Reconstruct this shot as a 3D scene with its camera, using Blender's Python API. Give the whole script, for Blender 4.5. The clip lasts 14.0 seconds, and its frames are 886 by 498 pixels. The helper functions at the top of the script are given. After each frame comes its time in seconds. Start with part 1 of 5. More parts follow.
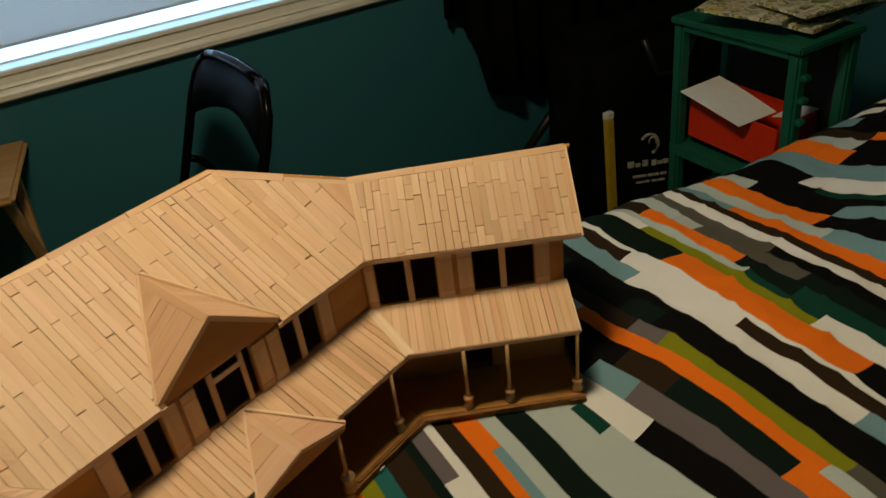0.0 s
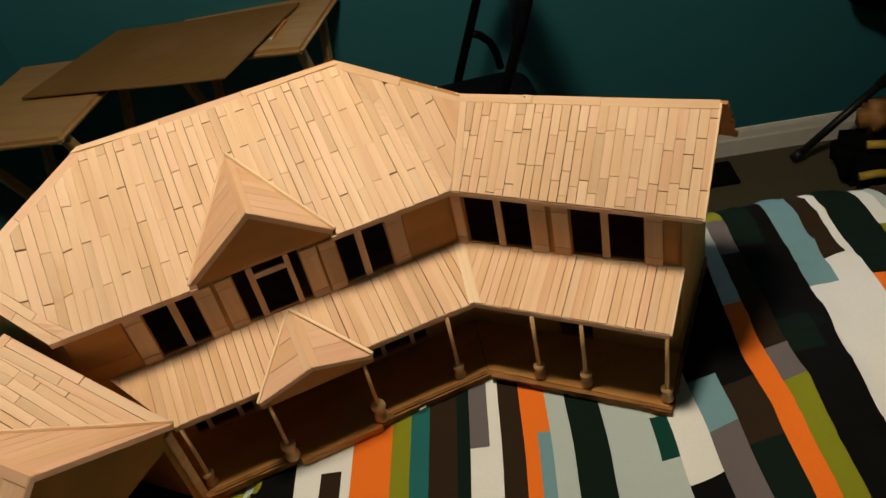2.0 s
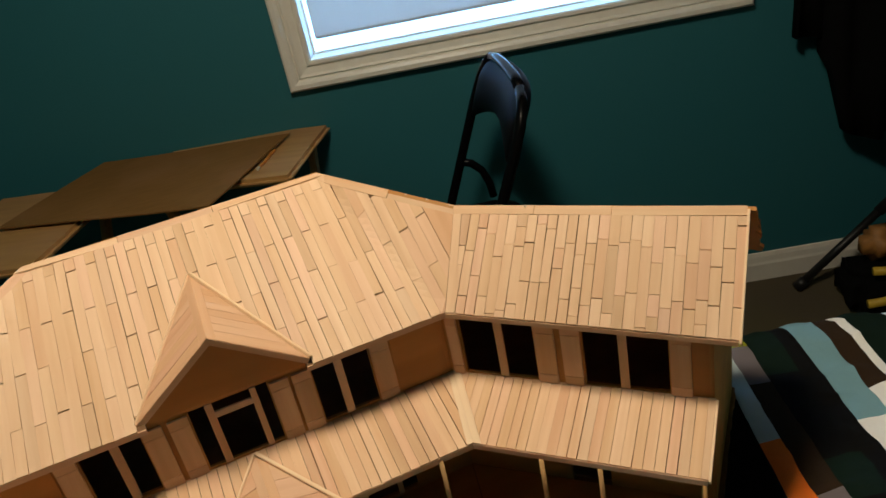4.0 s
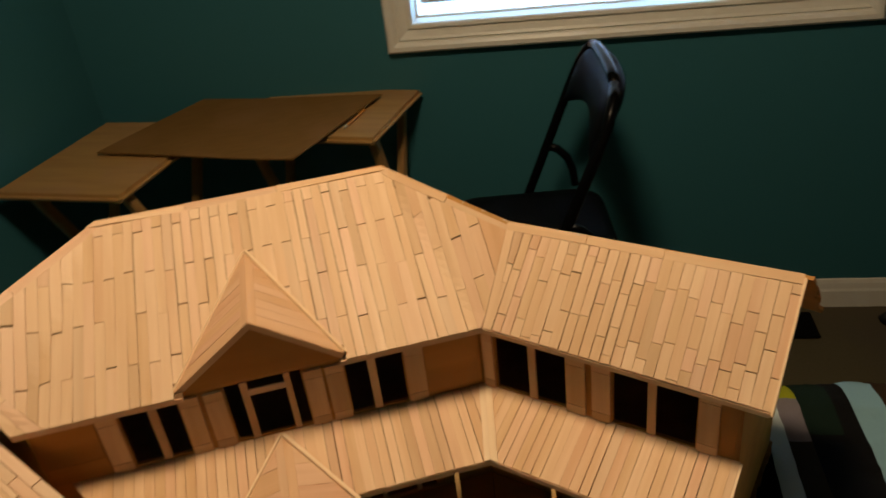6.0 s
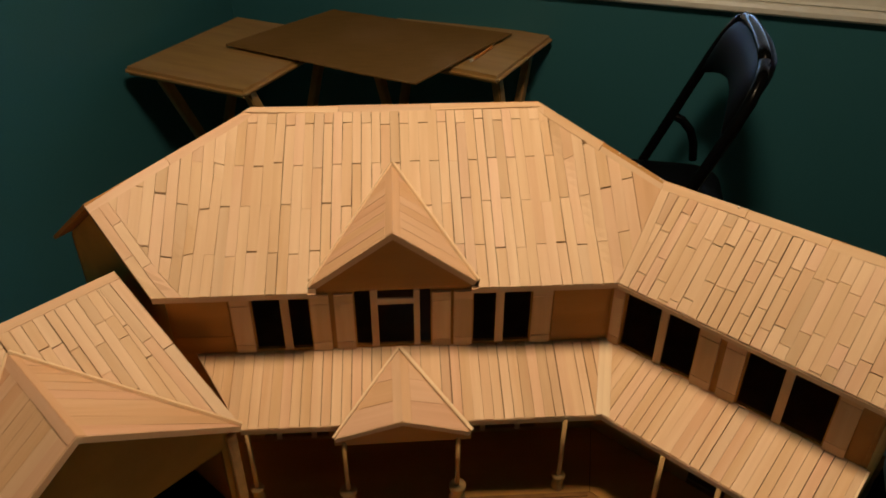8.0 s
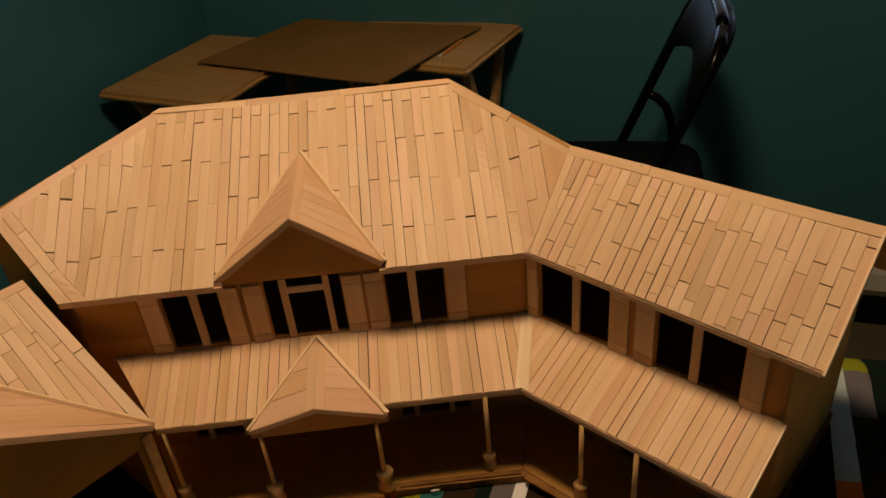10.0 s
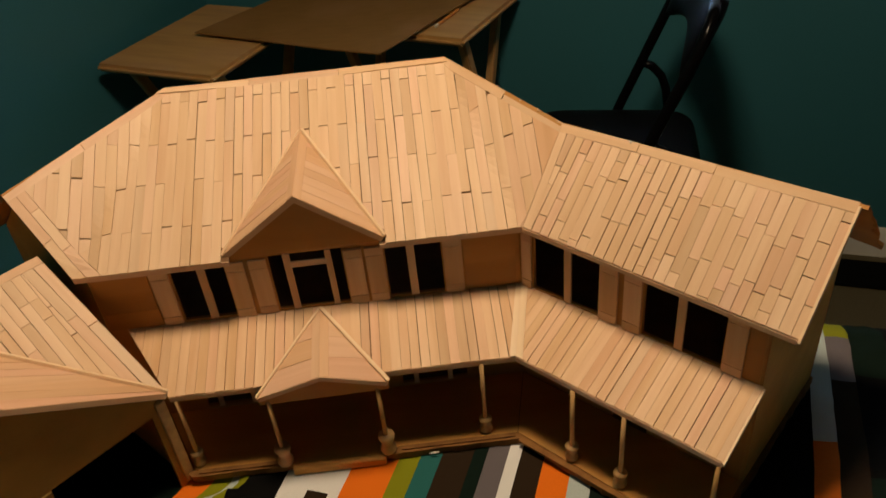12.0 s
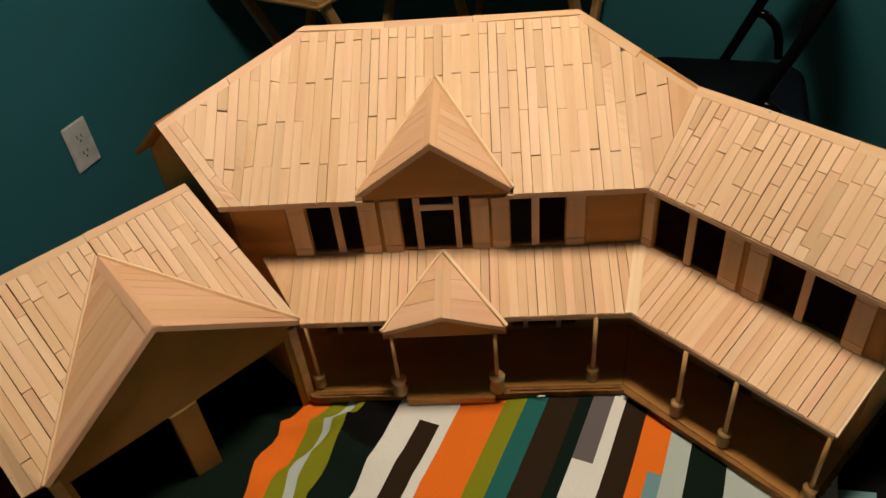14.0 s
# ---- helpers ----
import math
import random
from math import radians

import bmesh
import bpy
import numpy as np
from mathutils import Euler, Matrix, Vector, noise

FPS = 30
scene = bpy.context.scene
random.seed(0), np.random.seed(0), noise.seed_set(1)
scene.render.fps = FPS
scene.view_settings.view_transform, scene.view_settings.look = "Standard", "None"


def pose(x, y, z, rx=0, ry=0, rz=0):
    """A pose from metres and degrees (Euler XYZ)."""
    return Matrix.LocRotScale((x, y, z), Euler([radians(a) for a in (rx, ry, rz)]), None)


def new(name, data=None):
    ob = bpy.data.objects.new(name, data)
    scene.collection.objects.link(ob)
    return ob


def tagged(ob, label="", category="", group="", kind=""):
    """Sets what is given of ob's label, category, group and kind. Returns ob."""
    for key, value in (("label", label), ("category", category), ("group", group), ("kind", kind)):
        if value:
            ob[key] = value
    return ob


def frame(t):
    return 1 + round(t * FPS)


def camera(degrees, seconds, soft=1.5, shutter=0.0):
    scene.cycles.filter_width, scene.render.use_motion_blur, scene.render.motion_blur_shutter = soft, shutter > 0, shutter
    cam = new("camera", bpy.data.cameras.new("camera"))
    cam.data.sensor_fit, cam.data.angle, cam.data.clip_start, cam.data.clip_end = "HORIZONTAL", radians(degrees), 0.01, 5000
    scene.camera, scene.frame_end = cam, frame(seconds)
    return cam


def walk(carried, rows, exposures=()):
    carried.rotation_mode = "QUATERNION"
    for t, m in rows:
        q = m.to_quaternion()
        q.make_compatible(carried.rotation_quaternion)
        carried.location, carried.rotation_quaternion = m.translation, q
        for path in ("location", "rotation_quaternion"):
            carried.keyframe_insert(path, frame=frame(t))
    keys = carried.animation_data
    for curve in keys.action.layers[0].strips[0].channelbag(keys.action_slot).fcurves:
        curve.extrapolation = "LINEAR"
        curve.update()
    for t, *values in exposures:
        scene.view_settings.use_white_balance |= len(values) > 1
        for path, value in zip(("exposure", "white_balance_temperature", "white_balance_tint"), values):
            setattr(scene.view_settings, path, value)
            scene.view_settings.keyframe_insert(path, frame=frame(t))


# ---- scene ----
cam = camera(58.96, 14.0, shutter=0.28)
PATH = [
    (0, pose(-0.3131, -0.8062, 0.7398, 56.29, 5.94, -51.58)),
    (0.5, pose(-0.1831, -0.7953, 0.7288, 55.78, 3.72, -48.39)),
    (0.8, pose(-0.1125, -0.8050, 0.7137, 54.87, 4.35, -42.86)),
    (1, pose(-0.0633, -0.8161, 0.7078, 54.36, 5.04, -38.60)),
    (1.5, pose(0.0045, -0.8772, 0.6893, 52.18, 9.46, -26.17)),
    (2, pose(0.0095, -0.8937, 0.6899, 51.67, 10.29, -22.14)),
    (2.5, pose(0.0116, -0.8662, 0.6576, 53.10, 10.34, -22.20)),
    (3, pose(0.0270, -0.8402, 0.6310, 57.94, 10.25, -21.64)),
    (3.2, pose(0.0372, -0.8279, 0.6072, 60.74, 10.99, -21.10)),
    (5.3, pose(0.0065, -0.8041, 0.6485, 62.01, 8.76, -26.34)),
    (5.5, pose(0.0287, -0.7918, 0.6471, 62.21, 8.89, -24.44)),
    (6, pose(0.0754, -0.8062, 0.6643, 59.67, 6.26, -13.33)),
    (6.5, pose(0.0524, -0.8165, 0.6894, 56.72, 1.66, -3.97)),
    (7, pose(-0.0190, -0.8124, 0.6864, 55.07, -0.49, -0.50)),
    (7.3, pose(-0.0547, -0.8136, 0.6687, 53.97, -0.48, -1.46)),
    (7.5, pose(-0.0846, -0.7982, 0.6628, 52.57, -2.48, -5.13)),
    (8, pose(0.0034, -0.7942, 0.6527, 56.34, -0.12, -3.39)),
    (8.5, pose(0.0511, -0.8035, 0.6428, 58.58, 1.43, -1.80)),
    (9, pose(0.0794, -0.8049, 0.6283, 58.75, 3.24, -2.30)),
    (9.2, pose(0.0950, -0.8022, 0.6084, 58.35, 4.07, -3.56)),
    (11.3, pose(0.1233, -0.8238, 0.6426, 56.15, 5.35, -4.49)),
    (11.5, pose(0.1080, -0.8264, 0.6411, 56.25, 4.35, -5.25)),
    (12, pose(0.1182, -0.8281, 0.6446, 54.31, 4.97, -4.46)),
    (12.5, pose(0.1004, -0.8364, 0.6691, 50.44, 4.93, -2.39)),
    (12.8, pose(0.0920, -0.8386, 0.6792, 50.12, 4.69, -0.70)),
    (13, pose(0.0820, -0.8390, 0.6859, 49.89, 4.71, -0.11)),
    (13.5, pose(0.0675, -0.8365, 0.6869, 49.94, 4.58, 1.46)),
    (14, pose(0.0620, -0.8365, 0.6807, 49.78, 4.63, 1.93)),
]
EXPOSURES = [(0, -0.62, 7100, 6), (1.0, -0.65, 7300, 8), (2.0, -0.15, 6300, 8), (3.2, -0.12, 6200, 8), (5.3, -0.55, 7000, 12), (6.3, -0.54, 8150, 17), (7.0, -0.67, 8350, 20), (8.0, -0.53, 7600, 16), (9.2, -0.77, 8550, 22), (11.3, -0.65, 7900, 18), (12.5, -0.26, 6950, 14), (14.0, -0.13, 6400, 11)]
walk(cam, PATH, EXPOSURES)

# ---------------------------------------------------------------- room frame
# D runs along the window wall, N points out through it (turned against the model house)
D = Vector((0.9334, -0.3589, 0.0))
N = Vector((0.3589, 0.9334, 0.0))
Z = Vector((0.0, 0.0, 1.0))
WALL_Q, WALL_S, FLOOR_Z, CEIL_Z = 1.43, -1.10, -0.85, 1.58
RIGHT_S, NEAR_Q = 2.55, -2.3


def room(s, q, z=0.0):
    return D * s + N * q + Z * z


# ---------------------------------------------------------------- world and lights
world = bpy.data.worlds.new("world")
scene.world = world
world.use_nodes = True
wn = world.node_tree.nodes
sky = wn.new("ShaderNodeTexSky")
sky.sky_type, sky.sun_disc = "NISHITA", False
sky.sun_elevation, sky.sun_rotation = radians(30), radians(200)
world.node_tree.links.new(sky.outputs[0], wn["Background"].inputs[0])
wn["Background"].inputs[1].default_value = 0.08


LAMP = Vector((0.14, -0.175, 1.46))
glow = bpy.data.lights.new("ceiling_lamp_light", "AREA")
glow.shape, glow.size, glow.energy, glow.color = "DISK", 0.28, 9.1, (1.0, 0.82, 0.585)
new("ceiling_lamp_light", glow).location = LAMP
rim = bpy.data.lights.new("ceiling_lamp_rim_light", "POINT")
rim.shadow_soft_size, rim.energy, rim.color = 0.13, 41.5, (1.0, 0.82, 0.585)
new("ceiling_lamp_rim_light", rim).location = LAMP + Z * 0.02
SKY_GLOW = 11.0


# ---------------------------------------------------------------- materials
def material(name, color, rough=0.6, metal=0.0, color2=None, scale=40.0, stretch=(1, 1, 1), bump=0.1, per_object=0.0, spec=0.5, detail=6.0,
             wear=None, wear_scale=6.0):
    """Principled surface with a grain at two scales; per_object varies the brightness from piece to piece."""
    m = bpy.data.materials.new(name)
    m.use_nodes = True
    nt = m.node_tree
    b = nt.nodes["Principled BSDF"]
    b.inputs["Roughness"].default_value, b.inputs["Metallic"].default_value = rough, metal
    b.inputs["Specular IOR Level"].default_value = spec
    tc, mp = nt.nodes.new("ShaderNodeTexCoord"), nt.nodes.new("ShaderNodeMapping")
    mp.inputs["Scale"].default_value = stretch
    nt.links.new(tc.outputs["Object"], mp.inputs["Vector"])
    vec = mp.outputs["Vector"]
    info = nt.nodes.new("ShaderNodeObjectInfo")
    if per_object:
        off = nt.nodes.new("ShaderNodeVectorMath")
        off.operation = "ADD"
        mul = nt.nodes.new("ShaderNodeMath")
        mul.operation, mul.inputs[1].default_value = "MULTIPLY", 37.0
        nt.links.new(info.outputs["Random"], mul.inputs[0])
        nt.links.new(vec, off.inputs[0])
        nt.links.new(mul.outputs[0], off.inputs[1])
        vec = off.outputs[0]
    n1 = nt.nodes.new("ShaderNodeTexNoise")
    n1.inputs["Scale"].default_value, n1.inputs["Detail"].default_value = scale, detail
    nt.links.new(vec, n1.inputs["Vector"])
    mix = nt.nodes.new("ShaderNodeMix")
    mix.data_type = "RGBA"
    c2 = color2 or tuple(c * 0.72 for c in color)
    mix.inputs["A"].default_value, mix.inputs["B"].default_value = (*color, 1), (*c2, 1)
    ramp = nt.nodes.new("ShaderNodeMapRange")
    ramp.inputs["From Min"].default_value, ramp.inputs["From Max"].default_value = 0.32, 0.68
    nt.links.new(n1.outputs["Fac"], ramp.inputs["Value"])
    nt.links.new(ramp.outputs[0], mix.inputs["Factor"])
    out = mix.outputs["Result"]
    if wear:
        n2 = nt.nodes.new("ShaderNodeTexNoise")
        n2.inputs["Scale"].default_value, n2.inputs["Detail"].default_value = wear_scale, 4.0
        nt.links.new(tc.outputs["Object"], n2.inputs["Vector"])
        r2 = nt.nodes.new("ShaderNodeMapRange")
        r2.inputs["From Min"].default_value, r2.inputs["From Max"].default_value = 0.45, 0.75
        nt.links.new(n2.outputs["Fac"], r2.inputs["Value"])
        m2 = nt.nodes.new("ShaderNodeMix")
        m2.data_type = "RGBA"
        m2.inputs["B"].default_value = (*wear, 1)
        nt.links.new(out, m2.inputs["A"])
        nt.links.new(r2.outputs[0], m2.inputs["Factor"])
        out = m2.outputs["Result"]
    if per_object:
        hsv = nt.nodes.new("ShaderNodeHueSaturation")
        white = nt.nodes.new("ShaderNodeTexWhiteNoise")
        white.noise_dimensions = "1D"
        nt.links.new(mul.outputs[0], white.inputs["W"])
        vary = dict(Value=info.outputs["Random"], Saturation=info.outputs["Random"], Hue=white.outputs["Value"])
        for socket, lo, hi in (("Value", 1 - per_object, 1 + 0.55 * per_object), ("Saturation", 1.06, 0.94), ("Hue", 0.489, 0.5)):
            mr = nt.nodes.new("ShaderNodeMapRange")
            if socket == "Hue":          # about a third of the pieces are redder
                mr.inputs["From Max"].default_value = 0.34
            mr.inputs["To Min"].default_value, mr.inputs["To Max"].default_value = lo, hi
            nt.links.new(vary[socket], mr.inputs["Value"])
            if socket == "Value":
                odd, step_, both = nt.nodes.new("ShaderNodeTexWhiteNoise"), nt.nodes.new("ShaderNodeMapRange"), nt.nodes.new("ShaderNodeMath")
                odd.noise_dimensions = "2D"
                shift = nt.nodes.new("ShaderNodeCombineXYZ")
                nt.links.new(mul.outputs[0], shift.inputs[0])
                shift.inputs[1].default_value = 7.3
                nt.links.new(shift.outputs[0], odd.inputs["Vector"])
                step_.inputs["From Min"].default_value, step_.inputs["From Max"].default_value = 0.84, 0.88
                step_.inputs["To Min"].default_value, step_.inputs["To Max"].default_value = 1.0, 1 - 1.3 * per_object
                nt.links.new(odd.outputs["Value"], step_.inputs["Value"])
                both.operation = "MULTIPLY"
                nt.links.new(mr.outputs[0], both.inputs[0])
                nt.links.new(step_.outputs[0], both.inputs[1])
                nt.links.new(both.outputs[0], hsv.inputs[socket])
            else:
                nt.links.new(mr.outputs[0], hsv.inputs[socket])
        nt.links.new(out, hsv.inputs["Color"])
        out = hsv.outputs["Color"]
    nt.links.new(out, b.inputs["Base Color"])
    if bump:
        bp = nt.nodes.new("ShaderNodeBump")
        bp.inputs["Strength"].default_value, bp.inputs["Distance"].default_value = bump, 0.002
        nt.links.new(n1.outputs["Fac"], bp.inputs["Height"])
        nt.links.new(bp.outputs[0], b.inputs["Normal"])
    return m


WOOD_A, WOOD_B = (0.82, 0.56, 0.355), (0.75, 0.48, 0.288)
M_STICK = material("stick wood", WOOD_A, 0.55, color2=WOOD_B, scale=60, stretch=(0.12, 1.6, 1), bump=0.12, per_object=0.075, spec=0.35)
M_MIXED = material("mixed stick wood", WOOD_A, 0.55, color2=WOOD_B, scale=60, stretch=(0.12, 1.6, 1), bump=0.12, per_object=0.09, spec=0.35)
M_PORCH = material("porch stick wood", (0.82, 0.535, 0.315), 0.55, color2=(0.735, 0.44, 0.242), scale=60, stretch=(0.12, 1.6, 1), bump=0.12, per_object=0.09, spec=0.35)
# Pinkish stick wood, its tone lowered for gable slopes turned from the lamp.
M_SMOOTH = material("gable stick wood", (0.75, 0.475, 0.295), 0.55, color2=(0.68, 0.41, 0.24), scale=60, stretch=(0.12, 1.6, 1), bump=0.12, per_object=0.035, spec=0.35)
M_RED_STICK = material("reddish stick wood", (0.72, 0.43, 0.25), 0.55, color2=(0.64, 0.36, 0.19), scale=60, stretch=(0.12, 1.6, 1), bump=0.12, spec=0.35)
M_PALE = material("pale edge stick", (0.88, 0.66, 0.44), 0.5, color2=(0.79, 0.55, 0.34), scale=60, stretch=(0.12, 1.6, 1), bump=0.1, spec=0.35)
M_BOARD = material("panel wood", (0.60, 0.275, 0.075), 0.6, color2=(0.49, 0.21, 0.050), scale=30, stretch=(0.15, 1.0, 1.0), bump=0.1, spec=0.3,
                   wear=(0.42, 0.21, 0.07), wear_scale=14)
# Olive plywood of the garage front, darkened in colour for shade under its gable.
M_PLY_SHADED = material("plywood darkened for shade", (0.40, 0.225, 0.062), 0.75, color2=(0.33, 0.18, 0.045), scale=30, stretch=(0.15, 1.0, 1.0), bump=0.1, spec=0.2,
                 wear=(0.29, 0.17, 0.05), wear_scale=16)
# The same plywood lightened, standing in for bounce light on the end walls.
M_END_LIFTED = material("plywood lightened for bounce", (0.70, 0.46, 0.15), 0.75, color2=(0.60, 0.38, 0.12), scale=30, stretch=(0.15, 1.0, 1.0), bump=0.1, spec=0.2,
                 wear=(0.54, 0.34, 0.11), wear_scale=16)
M_SHEATH = material("sheathing board", (0.21, 0.105, 0.045), 0.85, bump=0.05)
M_BASE = material("base board", (0.33, 0.15, 0.045), 0.8, color2=(0.20, 0.085, 0.025), scale=50, bump=0.3, spec=0.2)
# Deck colour lifted above the base board's, for light bounced into the porch.
M_DECK_LIFTED = material("deck board lifted for bounce", (0.70, 0.34, 0.095), 0.7, color2=(0.58, 0.27, 0.070), scale=30, stretch=(0.15, 1.0, 1.0), bump=0.1, spec=0.2,
                  wear=(0.58, 0.30, 0.09), wear_scale=18)
M_SPOOL = material("turned wood", (0.70, 0.41, 0.16), 0.5, scale=80, stretch=(1, 1, 0.3), per_object=0.1)
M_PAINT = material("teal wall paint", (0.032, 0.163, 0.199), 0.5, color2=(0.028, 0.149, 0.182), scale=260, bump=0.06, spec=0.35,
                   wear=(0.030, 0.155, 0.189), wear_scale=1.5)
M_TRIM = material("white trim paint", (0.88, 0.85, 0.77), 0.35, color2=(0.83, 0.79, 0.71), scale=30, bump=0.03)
# Unseen ceiling, kept dark so it bounces little light, tinted teal like the walls.
M_CEIL_DARK = material("dark low bounce ceiling", (0.030, 0.075, 0.085), 0.9, scale=200, bump=0.2)
M_CARPET = material("carpet", (0.135, 0.112, 0.066), 0.95, color2=(0.078, 0.064, 0.036), scale=320, bump=0.9, spec=0.1, wear=(0.10, 0.08, 0.06), wear_scale=3)


# ---------------------------------------------------------------- mesh helpers
def mesh_of(name, bm, mat):
    me = bpy.data.meshes.new(name)
    bm.normal_update()
    bm.to_mesh(me)
    bm.free()
    for mm in (mat if isinstance(mat, (list, tuple)) else [mat]):
        me.materials.append(mm)
    return me


def part(name, bm, mat, parent=None, label="", m=None, smooth=False):
    me = mesh_of(name, bm, mat)
    if smooth:
        me.polygons.foreach_set("use_smooth", [True] * len(me.polygons))
    ob = new(name, me)
    if parent is not None:
        ob.parent = parent
    if m is not None:
        ob.matrix_basis = m
    if label:
        ob["label"] = label
    return ob


def thing(name, label, category, place=(0, 0, 0), group="", kind="", m=None):
    ob = new(name)
    ob.empty_display_size = 0.05
    ob.matrix_basis = m if m is not None else Matrix.Translation(place)
    return tagged(ob, label, category, group, kind)


def box(bm, a, b, bevel=0.0, m=None):
    """Axis-aligned box from corner a to corner b, optionally bevelled and moved by m."""
    made = bmesh.ops.create_cube(bm, size=1.0)["verts"]
    c = [(p + q) / 2 for p, q in zip(a, b)]
    d = [abs(q - p) for p, q in zip(a, b)]
    for v in made:
        v.co = Vector((c[0] + v.co.x * d[0], c[1] + v.co.y * d[1], c[2] + v.co.z * d[2]))
    if bevel:
        edges = list({e for v in made for e in v.link_edges})
        made = list({v for f in bmesh.ops.bevel(bm, geom=edges, offset=bevel, segments=2, affect="EDGES", clamp_overlap=True)["faces"] for v in f.verts} | {v for v in made if v.is_valid})
    if m is not None:
        bmesh.ops.transform(bm, matrix=m, verts=[v for v in made if v.is_valid])
    return bm


def boxes(*pairs, bevel=0.0):
    bm = bmesh.new()
    for a, b in pairs:
        box(bm, a, b, bevel)
    return bm


def lathe(profile, seg=20):
    """Turned body from (radius, height) pairs."""
    bm = bmesh.new()
    rings = []
    for r, z in profile:
        rings.append([bm.verts.new((r * math.cos(2 * math.pi * k / seg), r * math.sin(2 * math.pi * k / seg), z)) for k in range(seg)])
    for a, b in zip(rings, rings[1:]):
        for k in range(seg):
            bm.faces.new((a[k], a[(k + 1) % seg], b[(k + 1) % seg], b[k]))
    bm.faces.new(rings[0][::-1])
    bm.faces.new(rings[-1])
    return bm


def tube(bm, points, radius, seg=10):
    """Round bar along a line of points."""
    pts = [Vector(p) for p in points]
    rings = []
    for i, p in enumerate(pts):
        t = (pts[min(i + 1, len(pts) - 1)] - pts[max(i - 1, 0)]).normalized()
        x = t.cross(Z if abs(t.z) < 0.95 else Vector((1, 0, 0))).normalized()
        y = t.cross(x)
        rings.append([bm.verts.new(p + radius * (x * math.cos(2 * math.pi * k / seg) + y * math.sin(2 * math.pi * k / seg))) for k in range(seg)])
    for a, b in zip(rings, rings[1:]):
        for k in range(seg):
            bm.faces.new((a[k], a[(k + 1) % seg], b[(k + 1) % seg], b[k]))
    bm.faces.new(rings[0][::-1])
    bm.faces.new(rings[-1])
    return bm


def clip(poly, n, d):
    """Keep the part of a convex polygon where n.p >= d."""
    out = []
    for i, p in enumerate(poly):
        q = poly[(i + 1) % len(poly)]
        a, b = n.dot(p) - d, n.dot(q) - d
        if a >= 0:
            out.append(p)
        if (a > 0 > b) or (a < 0 < b):
            out.append(p + (q - p) * (a / (a - b)))
    return out


def poly_area(poly):
    return sum(((poly[i] - poly[0]).cross(poly[i + 1] - poly[0]) for i in range(1, len(poly) - 1)), Vector()).length / 2 if len(poly) > 2 else 0


def poly_normal(poly):
    n = sum(((poly[i] - poly[0]).cross(poly[i + 1] - poly[0]) for i in range(1, len(poly) - 1)), Vector()).normalized()
    return n


def slab(poly, n, t, bevel=0.0):
    """Plate of thickness t standing on polygon poly towards n."""
    bm = bmesh.new()
    c = sum(poly, Vector()) / len(poly)
    if poly_normal(poly).dot(n) < 0:
        poly = poly[::-1]
    low = [bm.verts.new(p) for p in poly]
    if bevel:
        mid = [bm.verts.new(p + n * (t - bevel)) for p in poly]
        top = [bm.verts.new(p + n * t + (c - p).normalized() * bevel) for p in poly]
        rings = [low, mid, top]
    else:
        rings = [low, [bm.verts.new(p + n * t) for p in poly]]
    k = len(poly)
    for a, b in zip(rings, rings[1:]):
        for i in range(k):
            bm.faces.new((a[i], a[(i + 1) % k], b[(i + 1) % k], b[i]))
    bm.faces.new(rings[-1])
    bm.faces.new(low[::-1])
    return bm


rng = random.Random(11)


def one_stick(name, poly, n, along, t, mat, parent, skew=0.0025):
    """One flat craft stick (or the cut piece of one): its own object, its local x along the grain."""
    if poly_area(poly) < 6e-6:
        return
    x = (along - n * along.dot(n)).normalized()
    y = n.cross(x)
    c = sum(poly, Vector()) / len(poly)
    m = Matrix((x, y, n)).transposed().to_4x4()
    m.translation = c
    inv = m.inverted()
    local = [inv @ p for p in poly]
    lift = rng.uniform(-0.0001, 0.0005)
    bm = slab(local, Vector((0, 0, 1)), t + lift, 0.0003)
    tilt = Matrix.Rotation(rng.gauss(0, 0.006), 4, "X") @ Matrix.Rotation(rng.gauss(0, 0.003), 4, "Y") @ Matrix.Rotation(rng.gauss(0, skew), 4, "Z")
    part(name, bm, mat, parent, m=m @ tilt)


def lay_sticks(parent, poly, across, along, name="stick", width=0.0100, t=0.002, joints=None, mat=None, gap=0.0006, start=None, wobble=0.00025, skew=0.001):
    """Cover a flat convex polygon with sticks. across: the direction (need not lie in the plane) along which columns are
    counted; along: the way the sticks run; joints(column, lo, hi): where a column is cut."""
    n = poly_normal(poly)
    if n.z < 0:
        n = -n
    sv = [across.dot(p) for p in poly]
    lv = [along.dot(p) for p in poly]
    s0, s1, l0, l1 = min(sv), max(sv), min(lv), max(lv)
    first = start if start is not None else s0
    k0 = math.floor((s0 - first) / width)
    k1 = math.ceil((s1 - first) / width)
    for k in range(k0, k1):
        a = max(first + k * width, s0)
        b = min(first + (k + 1) * width, s1)
        if b - a < 0.0012:
            continue
        g = gap * (rng.uniform(0.2, 1.0) if rng.random() < 0.78 else rng.uniform(1.3, 2.3))
        col = clip(clip(poly, across, a + g / 2), -across, -(b - g / 2 + rng.uniform(-wobble, wobble)))
        if len(col) < 3:
            continue
        cuts = [c for c in (joints(k, l0, l1) if joints else []) if l0 < c < l1]
        cuts = [l0 - 1] + sorted(cuts) + [l1 + 1]
        for c0, c1 in zip(cuts, cuts[1:]):
            gg = 0.0006 * (rng.uniform(0.2, 1.0) if rng.random() < 0.8 else rng.uniform(1.2, 2.2))
            piece = clip(clip(col, along, c0 + gg / 2), -along, -(c1 - gg / 2))
            if len(piece) >= 3:
                one_stick(name, piece, n, along, t, mat or M_STICK, parent, skew if mat else 0.004)


